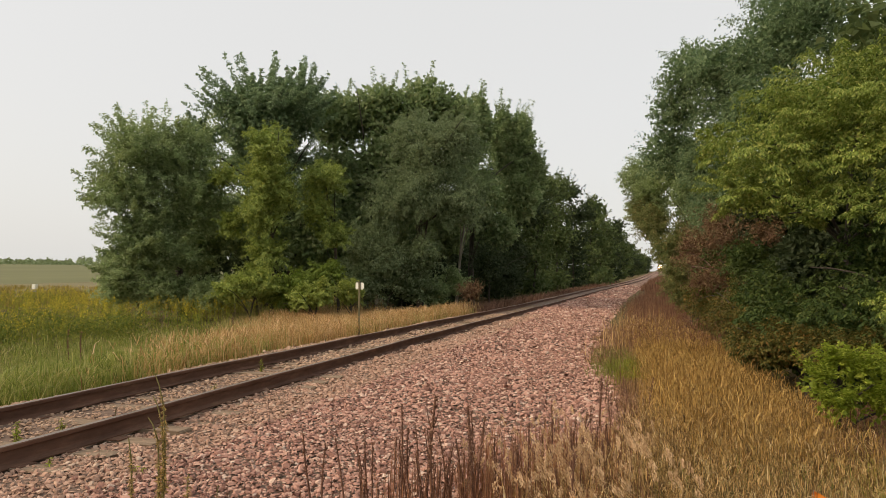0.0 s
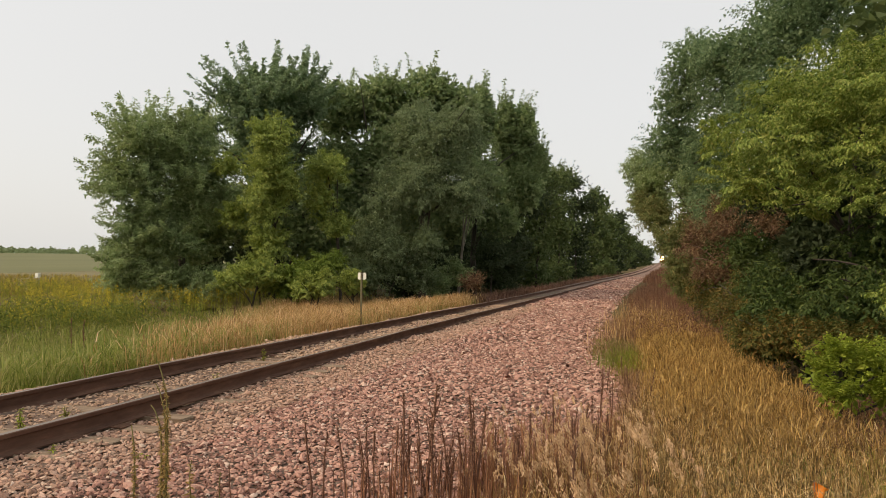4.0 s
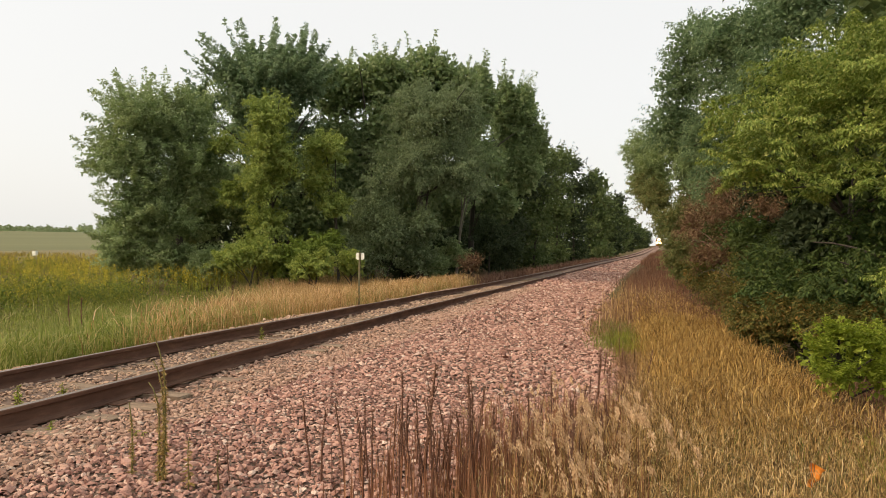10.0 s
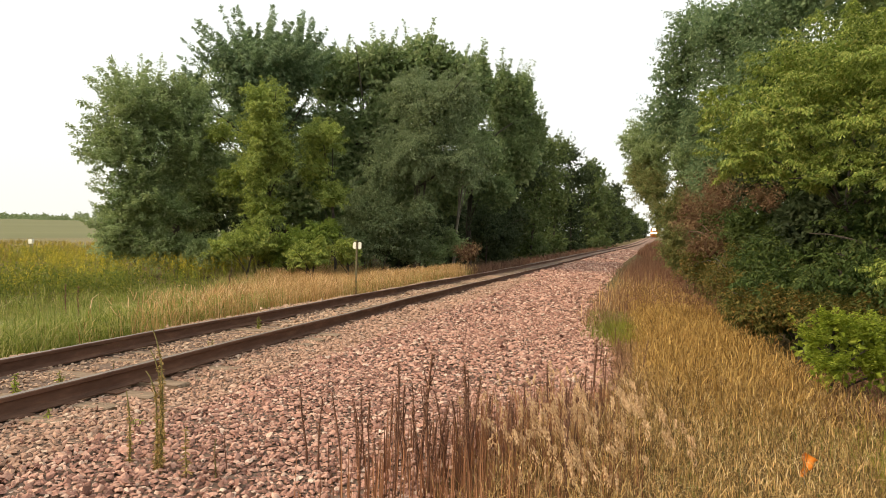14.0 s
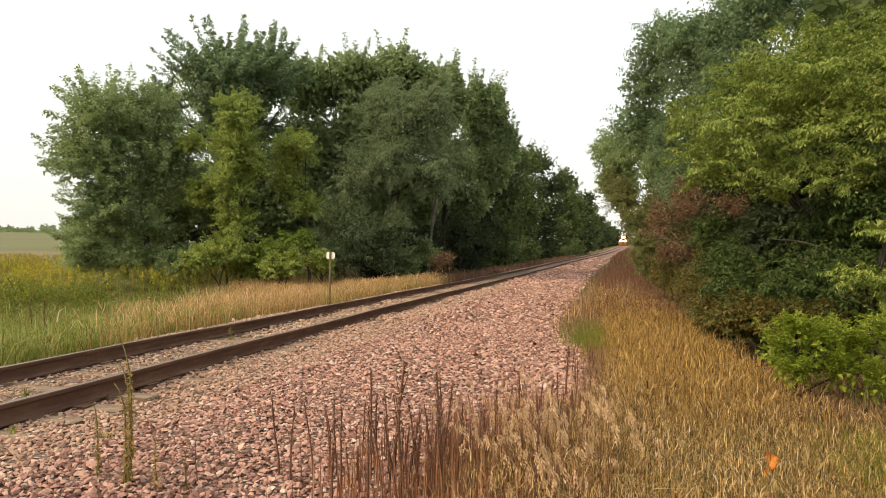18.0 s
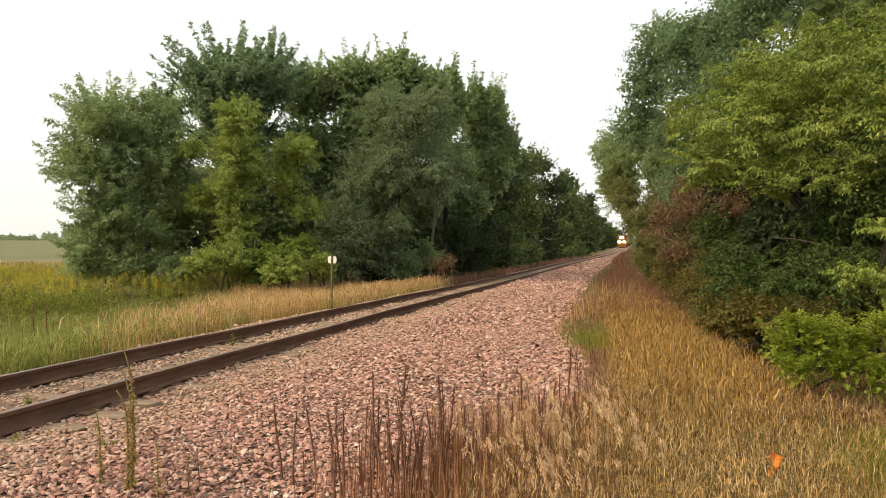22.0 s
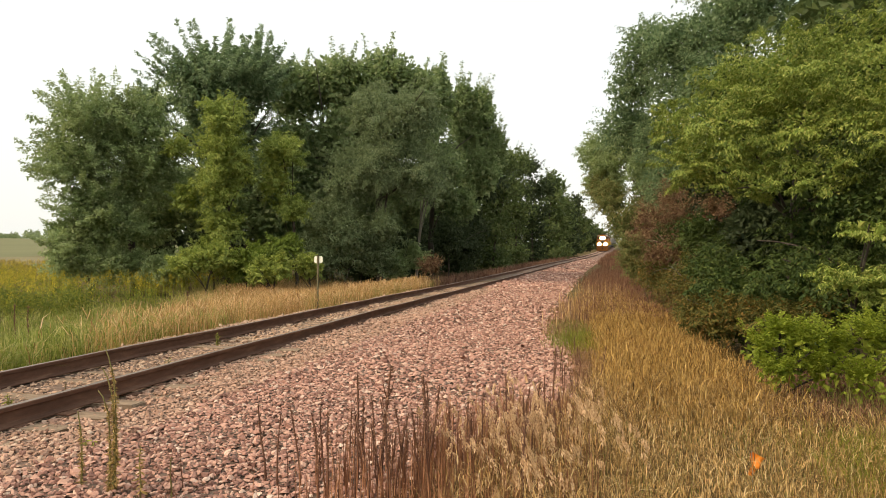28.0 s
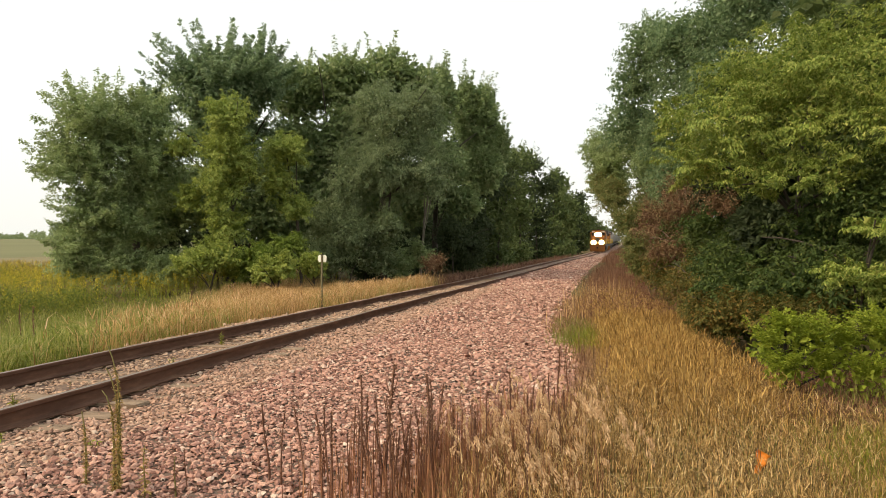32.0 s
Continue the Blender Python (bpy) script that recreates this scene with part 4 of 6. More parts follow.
tree("withered_shrub", (8.2, 20.0), [(7.8, 20.6, 2.5, 1.0, 0.7), (7.2, 22.8, 2.5, 0.5, 0.8), (7.7, 20.3, 1.5, 0.7, 0.6), (7.4, 21.8, 1.4, 0.5, 0.5), (7.9, 21.5, 3.2, 0.6, 0.5), (7.5, 24.6, 2.2, 0.5, 0.8), (8.6, 18.9, 2.6, 0.6, 0.4), (7.9, 18.6, 0.8, 0.5, 0.6)],
     G_RED, "withered red-brown shrub in the green thicket", "shrub", trunk=0.05, bark=M_TWIG, seed=35, limbs=6, leaf=0.075, boughs=300, twigs=9, leaves=6, curve=0.2, rise=0.6, uneven=0.4, fan=0.32, flat=1.2, hang=0.7, slim=0.36, start=0.1, loose=0.05, fill=0.02)
tree("shrub", (8.6, 19.4), [(8.3, 19.4, 1.9, 0.8, 0.9), (7.9, 22.2, 2.0, 0.6, 0.8), (8.4, 17.6, 1.2, 0.8, 0.8)], G_OLIVE, "olive shrub grown through the withered one", "shrub", trunk=0.04, seed=43, limbs=3, leaf=0.08, boughs=170, twigs=9, leaves=8, curve=-0.2, rise=0.3, fan=0.4, flat=0.7, hang=0.6, slim=0.42, start=0.2, fill=0.2)
tree("turning_shrub", (8.0, 17.0), [(7.9, 17.6, 0.3, 0.9, 0.8), (7.7, 20.4, 0.4, 0.8, 0.7), (7.7, 14.8, 0.1, 0.7, 0.6), (8.1, 15.6, 0.7, 0.8, 0.6), (7.6, 24.0, 0.8, 0.8, 0.9), (8.0, 18.6, 0.9, 0.8, 0.6)],
     G_AUTUMN, "low shrub with yellow, orange and green leaves", "shrub", trunk=0.04, seed=36, limbs=8, leaf=0.065, boughs=330, twigs=9, leaves=8, curve=-0.2, rise=0.4, fan=0.4, flat=0.8, hang=0.6, slim=0.45, start=0.15, loose=0.015, fill=0.2, inner_size=1.5)
tree("sumac_shrub", (7.35, 9.2), [(7.1, 8.95, 0.36, 0.32, 0.30), (7.3, 9.0, 0.55, 0.26, 0.24), (7.55, 9.0, 0.42, 0.34, 0.30), (7.2, 8.8, 0.10, 0.34, 0.26), (7.9, 9.1, 0.36, 0.40, 0.34), (8.3, 9.2, 0.45, 0.36, 0.36), (7.7, 9.0, 0.08, 0.4, 0.25), (8.1, 8.9, 0.02, 0.4, 0.25)],
     G_LIME, "small bright green shrub at the thicket's foot", "shrub", trunk=0.02, seed=37, limbs=5, leaf=0.042, boughs=190, twigs=9, leaves=9, curve=0.2, rise=1.3, fan=0.34, angle=40, flat=0.5, hang=0.3, slim=0.42, start=0.05, loose=0.006, fill=0.04, uneven=0.25)
tree("box_elder_shoot", (8.7, 10.9), [(8.6, 10.5, 1.12, 0.50, 0.20), (8.95, 10.5, 0.98, 0.45, 0.22), (8.8, 10.4, 1.75, 0.40, 0.14)],
     G_YELLOW, "low yellow-green box elder shoots before dark undergrowth", "shrub", trunk=0.02, seed=42, limbs=3, leaf=0.06, boughs=60, twigs=12, leaves=9, curve=-0.3, rise=0.3, fan=0.42, angle=52, flat=0.28, hang=0.7, slim=0.34, start=0.3, loose=0.01, fill=0.04)
for i, (u, y, hgt, rad) in enumerate([(10.6, 38, 8, 2.6), (11.0, 46, 9, 2.8), (11.0, 56, 9, 3.0), (11.2, 68, 9, 3.2), (11.2, 84, 9, 3.4), (10.8, 104, 9, 3.6), (10.4, 130, 9, 3.8), (10.2, 165, 9, 4), (10.2, 205, 9, 4.2), (10.0, 255, 9, 4.5), (10, 320, 9, 5), (10, 400, 9, 5)]):
    row_tree(i + 1, float(track_x(y)) + u, y, hgt, rad, 90 + i, boughs=110 if y < 60 else 45, leaf=0.19 if y < 60 else 0.36)
for i, (x, y, hgt, rad) in enumerate([(12.5, 17, 11, 3.4), (12.5, 11.5, 10, 3.2), (13, 25, 12, 3.7), (12.5, 6, 8, 2.8)]):
    row_tree(2, x, y, hgt, rad, 110 + i, boughs=170, leaf=0.15 if y > 15 else 0.12, fill=0.6)
# dark backing for the thicket's hollow, shade put into the leaf colour
tree("shrub", (10.0, 20.5), [(9.4, 19.6, 1.6, 1.4, 1.3), (10.6, 21.5, 2.6, 1.6, 1.6), (9.6, 18.2, 0.6, 1.1, 1.0), (10.8, 18.5, 2.0, 1.3, 1.4), (9.3, 17.4, 2.0, 1.1, 1.2), (9.0, 20.8, 3.4, 1.3, 1.2)], G_SHADE, "green shrub deep in the thicket, leaf colour darkened for the hollow's shade", "shrub", trunk=0.06, seed=39, limbs=3, leaf=0.11, boughs=230, twigs=9, leaves=8, fan=0.4, flat=0.7, hang=0.6, start=0.2, fill=0.6, inner_size=1.8)

# ---- grass and weeds ----
def panicles(x, y, z, rng, branches=7, per=6):
    """Nodding seed heads at stem tips: hanging branchlets along an arc, each with a bunch of spikelets."""
    n = len(x)
    a = rng.normal(0.3, 1.0, n)
    t = np.linspace(0.1, 1.0, branches)[None] * np.ones((n, 1))
    reach, drop = rng.uniform(0.03, 0.075, (n, 1)), rng.uniform(0.05, 0.12, (n, 1))
    B = np.stack([x[:, None] + np.cos(a)[:, None] * reach * t, y[:, None] + np.sin(a)[:, None] * reach * t, z[:, None] + 0.035 * t - drop * t ** 2], -1)
    hangs = rng.uniform(0.025, 0.07, (n, branches, 1))
    k = np.linspace(0, 1, per)[None, None]
    P = np.repeat(B[:, :, None], per, 2)
    P[..., 2] -= hangs * k
    P += rng.normal(size=P.shape) * 0.004
    way = unit(rng.normal(size=P.shape) * 0.3 + np.stack([np.cos(a) * 0.6, np.sin(a) * 0.6, np.full(n, -1.0)], 1)[:, None, None])
    s = rng.uniform(0.017, 0.030, n * branches * per)
    return leaf_mesh(P.reshape(-1, 3), way.reshape(-1, 3), s, s * 0.42, rng)


def curls(x, y, z, rng, size, width):
    """Short dry leaf blades that rise from their stems and bend over."""
    n = len(x)
    return blades(x, y, size * rng.uniform(0.6, 1.4, n), width * rng.uniform(0.7, 1.3, n), rng, 0.8, 1.3, z)


rng = np.random.default_rng(21)
# straw-coloured grass on the viewer's side
x, y = scatter(36000, 4.3, 9.5, 2.2, 12.0, rng, 1.25, 0.09)
ok = (x - track_x(y) > bed_edge(y) + np.abs(rng.normal(size=len(x))) * 0.25 - 0.15) & ~((x > 7.5) & (y > 7.7 + rng.normal(size=len(x)) * 0.2))
x, y = x[ok], y[ok]
a = blades(x, y, rng.uniform(0.10, 0.38, len(x)), rng.uniform(0.0025, 0.005, len(x)), rng, 0.4, 1.0)
x, y = scatter(60000, 5.0, 9.3, 4.2, 10.5, rng, 1.2, 0.06)
ok = (x - track_x(y) > bed_edge(y) + np.abs(rng.normal(size=len(x))) * 0.2) & ~((x > 7.5) & (y > 7.7 + rng.normal(size=len(x)) * 0.2))
x, y = x[ok], y[ok]
curl = curls(x, y, ground_z(x, y) + rng.uniform(0.04, 0.36, len(x)), rng, 0.075, 0.0045)
x, y = scatter(230, 4.7, 6.05, 5.0, 7.6, rng, 1.0, 0.2)
h = rng.uniform(0.32, 0.64, len(x))
b = blades(x, y, h, rng.uniform(0.003, 0.005, len(x)), rng, 0.10, 0.2)
c = panicles(x, y, ground_z(x, y) + h * 0.95, rng)
x, y = scatter(6000, 4.9, 12.0, -9.0, 2.6, rng, 1.0, 0.14)
behind = blades(x, y, rng.uniform(0.12, 0.35, len(x)), rng.uniform(0.005, 0.011, len(x)), rng, 0.5, 0.9)
x, y = scatter(4500, 9.3, 14.0, 2.0, 12.0, rng, 1.0, 0.14)
aside = blades(x, y, rng.uniform(0.12, 0.4, len(x)), rng.uniform(0.005, 0.011, len(x)), rng, 0.5, 0.9)
stuff("straw_grass", [a, b, curl, behind, aside], G_STRAW, "pale straw-coloured grass", "grass")
stuff("grass_panicles", [c], G_PANICLE, "bleached drooping seed heads of grass", "grass")
x, y = scatter(24000, 6.15, 8.0, 7.4, 30.0, rng, 1.35, 0.12)
ok = rng.uniform(0, 1, len(x)) < (y - 7.2) / 3.0
x, y = x[ok], y[ok]
qx, qy = scatter(23000, 6.2, 7.9, 7.4, 22.0, rng, 1.3, 0.08)
ok = rng.uniform(0, 1, len(qx)) < (qy - 7.2) / 3.0
qx, qy = qx[ok], qy[ok]
gold_heads = curls(qx, qy, ground_z(qx, qy) + rng.uniform(0.08, 0.5, len(qx)), rng, 0.13, 0.008)
stuff("golden_grass", [gold_heads, blades(x, y, rng.uniform(0.2, 0.55, len(x)), rng.uniform(0.006, 0.011, len(x)), rng, 0.3, 0.9)], G_GOLD, "golden dry grass along the thicket", "grass")
x, y = scatter(5500, 5.75, 6.5, 7.8, 17.0, rng, 1.0, 0.08)
stuff("thatch", [curls(x, y, ground_z(x, y) + rng.uniform(0.01, 0.10, len(x)), rng, 0.16, 0.010)], G_THATCH, "matted brown dead grass on the edge of the ballast", "grass")
x, y = scatter(950, 4.0, 5.5, 4.5, 6.6, rng, 1.0, 0.16)
stems = blades(x, y, rng.uniform(0.15, 0.64, len(x)), rng.uniform(0.005, 0.011, len(x)), rng, 0.06, 0.2)
x, y = scatter(1700, 4.5, 6.0, 5.2, 8.4, rng, 1.0, 0.1)
stems2 = blades(x, y, rng.uniform(0.15, 0.5, len(x)), rng.uniform(0.006, 0.012, len(x)), rng, 0.08, 0.2)
stuff("dry_stems", [stems, stems2], G_STEM, "dense red-brown dry stems of last year's weeds", "weeds")
tx, ty = scatter(2600, 5.9, 9.0, 34.0, 85.0, rng, 1.2, 0.4)
tall_weeds = blades(tx, ty, rng.uniform(0.45, 1.05, len(tx)), rng.uniform(0.016, 0.03, len(tx)), rng, 0.10, 0.3)
wx, wy = scatter(5200, 2.9, 9.0, 85.0, 190.0, rng, 1.2, 0.6)
ok = wx - track_x(wy) > bed_edge(wy) + 0.3
wx, wy = wx[ok], wy[ok]
far_weeds = blades(wx, wy, rng.uniform(0.5, 1.0, len(wx)), rng.uniform(0.05, 0.09, len(wx)), rng, 0.15, 0.3)
px_, py_ = scatter(420, 5.6, 7.4, 17.0, 34.0, rng, 1.2, 0.25)
stalk = blades(px_, py_, rng.uniform(0.5, 1.0, 420), rng.uniform(0.012, 0.022, 420), rng, 0.22, 0.3)
stuff("pale_stalks", [stalk], G_TAN, "pale dry weed stalks leaning over the edge of the ballast", "weeds")
x, y = scatter(3800, 5.2, 6.6, 15.5, 27.0, rng, 1.0, 0.16)
stuff("dead_litter", [curls(x, y, ground_z(x, y) + rng.uniform(0.0, 0.12, len(x)), rng, 0.2, 0.016)], G_THATCH, "brown dead litter at the foot of the ballast", "grass")
x, y = scatter(4200, 5.8, 8.6, 17.0, 75.0, rng, 1.5, 0.22)
qx, qy = scatter(2400, 5.9, 8.4, 17.0, 60.0, rng, 1.5, 0.2)
fuzz = seed_heads(qx, qy, ground_z(qx, qy) + rng.uniform(0.25, 0.85, len(qx)), rng, 0.05, 8, 0.13)
stuff("dry_weeds", [fuzz, tall_weeds, far_weeds, blades(x, y, rng.uniform(0.15, 0.6, len(x)), rng.uniform(0.01, 0.018, len(x)), rng, 0.16, 0.3)], G_RUSTWEED, "red-brown dry weeds on the edge of the ballast", "weeds")
x, y = scatter(1700, 5.75, 6.4, 12.6, 15.6, rng, 1.0, 0.14)
stuff("green_tuft", [blades(x, y, rng.uniform(0.15, 0.40, len(x)), rng.uniform(0.006, 0.011, len(x)), rng, 0.35)], G_WEED, "green grass tuft at the foot of the ballast", "grass")
x, y = scatter(1200, 5.3, 6.0, 13.8, 17.6, rng, 1.0, 0.14)
stuff("olive_tuft", [blades(x, y, rng.uniform(0.12, 0.42, len(x)), rng.uniform(0.006, 0.011, len(x)), rng, 0.35)], G_TUFT, "half-dry olive grass tuft at the foot of the ballast", "grass")
x, y = scatter(2600, 6.0, 8.6, 4.6, 9.0, rng, 1.0, 0.22)
tx, ty = scatter(420, 8.5, 9.6, 8.2, 9.2, rng, 1.0, 0.15)
tall = blades(tx, ty, rng.uniform(0.3, 0.62, len(tx)), rng.uniform(0.004, 0.007, len(tx)), rng, 0.35, 0.7)
stuff("green_undergrass", [tall, blades(x, y, rng.uniform(0.12, 0.32, len(x)), rng.uniform(0.003, 0.007, len(x)), rng, 0.5)], G_GREENGRASS, "green blades among the straw", "grass")
gx, gy = scatter(2600, 7.75, 9.2, 5.4, 7.3, rng, 1.0, 0.12)
stuff("green_grass_patch", [blades(gx, gy, rng.uniform(0.22, 0.5, len(gx)), rng.uniform(0.004, 0.008, len(gx)), rng, 0.45, 0.9)], G_WEED, "fresh green grass in the straw", "grass")
# litter in a darker weed colour, which also holds the shrub's shade
x, y = scatter(6500, 7.7, 9.9, 7.4, 10.4, rng, 1.0, 0.12)
stuff("brown_litter", [curls(x, y, ground_z(x, y) + rng.uniform(0.0, 0.22, len(x)), rng, 0.15, 0.008)], G_RUSTWEED, "brown matted litter below the green shrub, in a darker colour for its shade", "grass")

# across the track
x, y = scatter(40000, -12.0, -2.3, 7.5, 38.0, rng, 1.2, 0.22)
u = x - track_x(y)
ok = (-u < 2.0 + (y - 10.2) * 0.44 + rng.normal(size=len(x)) * 0.5) & (-u > 2.15)
x, y = x[ok], y[ok]
qx, qy = x[::9], y[::9]
tan_heads = seed_heads(qx, qy, ground_z(qx, qy) + rng.uniform(0.35, 0.72, len(qx)), rng, 0.05, 6, 0.09)
qx, qy = x + rng.normal(size=len(x)) * 0.05, y
tan_curls = curls(qx, qy, ground_z(qx, qy) + rng.uniform(0.2, 0.75, len(qx)), rng, 0.22, 0.014)
stuff("tan_grass", [tan_heads, tan_curls, blades(x, y, rng.uniform(0.35, 0.9, len(x)), rng.uniform(0.008, 0.016, len(x)), rng, 0.5, 1.0)], G_TAN, "tall tan dry grass along the far rail", "grass")
x, y = scatter(23000, -13.0, -2.3, 2.5, 24.0, rng, 1.0, 0.18)
u = x - track_x(y)
ok = (-u > 1.7 + (y - 12.0) * 0.40 + rng.normal(size=len(x)) * 0.4) & (-u > 2.2) & (-u < 9.6 + 0.7 * np.sin(y * 1.3) + rng.normal(size=len(x)) * 0.4)
x, y = x[ok], y[ok]
green_curls = curls(x, y, ground_z(x, y) + rng.uniform(0.15, 0.5, len(x)), rng, 0.26, 0.015)
stuff("green_grass", [green_curls, blades(x, y, rng.uniform(0.3, 0.68, len(x)), rng.uniform(0.008, 0.018, len(x)), rng, 0.75, 1.2)], G_GREENGRASS, "long green grass in the ditch across the track", "grass")
x, y = scatter(20000, -16, -2.4, 5.0, 38.0, rng, 1.0, 0.22)
u = x - track_x(y)
ok = (-u < 9.5) | (-u < 3.4 + (y - 10.2) * 0.48)
x, y = x[ok], y[ok]
stuff("half_dry_grass", [blades(x, y, rng.uniform(0.35, 0.9, len(x)), rng.uniform(0.009, 0.018, len(x)), rng, 0.55, 1.0)], G_MIXGRASS, "half-dry tall grass before the wood", "grass")
x, y = scatter(7000, -5.2, -2.6, 40.0, 125.0, rng, 1.3, 0.3)
stuff("dead_brush", [blades(x, y, rng.uniform(0.25, 0.9, len(x)), rng.uniform(0.02, 0.035, len(x)), rng, 0.4, 0.5)], G_DOCK, "brown dead brush under the trees along the track", "weeds")
# goldenrod and weeds
x, y = scatter(7600, -46, -11.0, 12.0, 46.0, rng, 1.0, 0.45)
h = rng.uniform(0.75, 1.3, len(x))
stem = blades(x, y, h, np.full(len(x), 0.014), rng, 0.1, 0.2)
k = 4
xx, yy, hh = np.repeat(x, k), np.repeat(y, k), np.repeat(h, k)
P = np.stack([xx + rng.normal(size=len(xx)) * 0.06, yy + rng.normal(size=len(xx)) * 0.06, ground_z(xx, yy) + hh * rng.uniform(0.25, 0.97, len(xx))], 1)
s = rng.uniform(0.08, 0.18, len(xx))
lv = leaf_mesh(P, unit(rng.normal(size=(len(xx), 3)) + [0, 0, 0.3]), s, s * 0.3, rng)
stuff("goldenrod_stems", [stem, lv], G_WEED, "green leafy goldenrod and weeds", "weeds")
ang = np.degrees(np.arctan2(5.0 - x, y))
q = rng.uniform(0, 1, len(x)) < (0.32 + 0.68 * np.exp(-((ang - 37) / 9.0) ** 2)) * (0.55 + 0.45 * np.sin(x * 0.8 + 1.0) * np.sin(y * 0.9 + x * 0.3))
fl = seed_heads(x[q], y[q], ground_z(x[q], y[q]) + h[q], rng, 0.07, 15, 0.10)
stuff("goldenrod_flowers", [fl], G_FLOWER, "yellow flower heads of goldenrod", "flowers")
x, y = scatter(1400, -16.0, -8.8, 11.0, 22.0, rng, 1.0, 0.35)
h = rng.uniform(0.55, 1.1, len(x))
xx, yy, hh = np.repeat(x, 22), np.repeat(y, 22), np.repeat(h, 22)
P = np.stack([xx + rng.normal(size=len(xx)) * 0.08, yy + rng.normal(size=len(xx)) * 0.08, ground_z(xx, yy) + hh * rng.uniform(0.2, 1.0, len(xx))], 1)
s = rng.uniform(0.06, 0.13, len(xx))
stuff("dark_weeds", [leaf_mesh(P, unit(rng.normal(size=(len(xx), 3)) + [0, 0, 0.2]), s, s * 0.4, rng)], G_UNDER, "dark leafy weeds before the goldenrod", "weeds")
x, y = scatter(12000, -75, -34, 24, 75, rng, 1.0, 0.3)
stuff("corn_stand", [blades(x, y, rng.uniform(0.4, 0.75, len(x)), rng.uniform(0.04, 0.07, len(x)), rng, 0.3, 0.6)], G_CORN, "green crop stand at the edge of the field", "crop")

# ---- small things beside the track ----
def marker_sign(x, y):
    z = float(ground_z(x, y))
    thing = new("marker_sign")
    thing.matrix_basis = pose(x, y, z, 0, 0, -14)
    bm = bmesh.new()
    h = 1.40 - z
    for x0, x1, y0, y1 in ((-0.032, 0.032, -0.018, -0.012), (-0.032, -0.026, -0.012, 0.014), (0.026, 0.032, -0.012, 0.014)):
        box(bm, x0, x1, y0, y1, -0.3, h)
    part("post", bm, M_POST, thing, "brown steel channel post")
    bm = boxes((-0.17, 0.17, 0.016, 0.021, h - 0.26, h - 0.03))
    bmesh.ops.bevel(bm, geom=[e for e in bm.edges if abs(e.verts[0].co.y - e.verts[1].co.y) > 0.003], offset=0.03, segments=3, affect="EDGES")
    plate = part("plate", bm, M_PLATE, thing, "off-white plate with rounded corners")
    for dz in (0.07, 0.22):
        part("bolt", disc(bmesh.new(), 0.012, 0.05, Matrix.Translation((0, 0.0, h - dz)) @ Matrix.Rotation(radians(90), 4, "X"), 8), M_WIRE, plate)
    tagged(thing, "small off-white plate on a brown steel post in tan grass", "sign")


marker_sign(-3.28, 21.4)


def field_marker(x, y):
    z = float(ground_z(x, y))
    thing = new("field_marker")
    thing.location = (x, y, z)
    bm = boxes((-0.22, 0.22, -0.15, 0.15, 0.75, 1.25), bev=0.03)
    part("cabinet", bm, M_PLATE, thing, "white box")
    for dx in (-0.16, 0.16):
        part("leg", boxes((dx - 0.04, dx + 0.04, -0.04, 0.04, -0.2, 0.76)), M_WIRE, thing)
    tagged(thing, "white box on legs standing in the crop field", "utility box")


field_marker(-50.2, 53.2)


def marker_flag(x, y):
    z = float(ground_z(x, y))
    thing = new("marker_flag")
    thing.matrix_basis = pose(x, y, z, 4, -3, 20) @ Matrix.Scale(1.15, 4)
    v, f = tube([(0, 0, -0.09), (0.004, 0, 0.15), (0.0, 0.004, 0.34)], [0.0022] * 3, 6)
    part("wire_stake", mesh_np("wire_stake", v, f, M_WIRE, True), M_WIRE, thing)
    nx, nz = 9, 11
    a, b = np.meshgrid(np.linspace(0, 1, nx), np.linspace(0, 1, nz))
    X = 0.085 * a * (1 - 0.35 * b) - 0.02 * b
    Z = 0.335 - 0.155 * b - 0.05 * a * (1 - b)
    Y = 0.022 * np.sin(a * 5.5 + b * 3) * a + 0.012 * np.sin(b * 9)
    front = np.stack([X, Y, Z], -1).reshape(-1, 3)
    i = (np.arange(nz - 1)[:, None] * nx + np.arange(nx - 1)[None]).ravel()
    q = np.stack([i, i + 1, i + nx + 1, i + nx], -1)
    v, f = joined([(front, q), (front + [0.0, 0.0025, 0.0], q[:, ::-1])])
    part("flag", mesh_np("flag", v, f, M_ORANGE, True), M_ORANGE, thing, "crumpled bright orange flag")
    tagged(thing, "crumpled orange marker flag on a wire stake in dry grass", "marker flag")


marker_flag(6.31, 6.15)


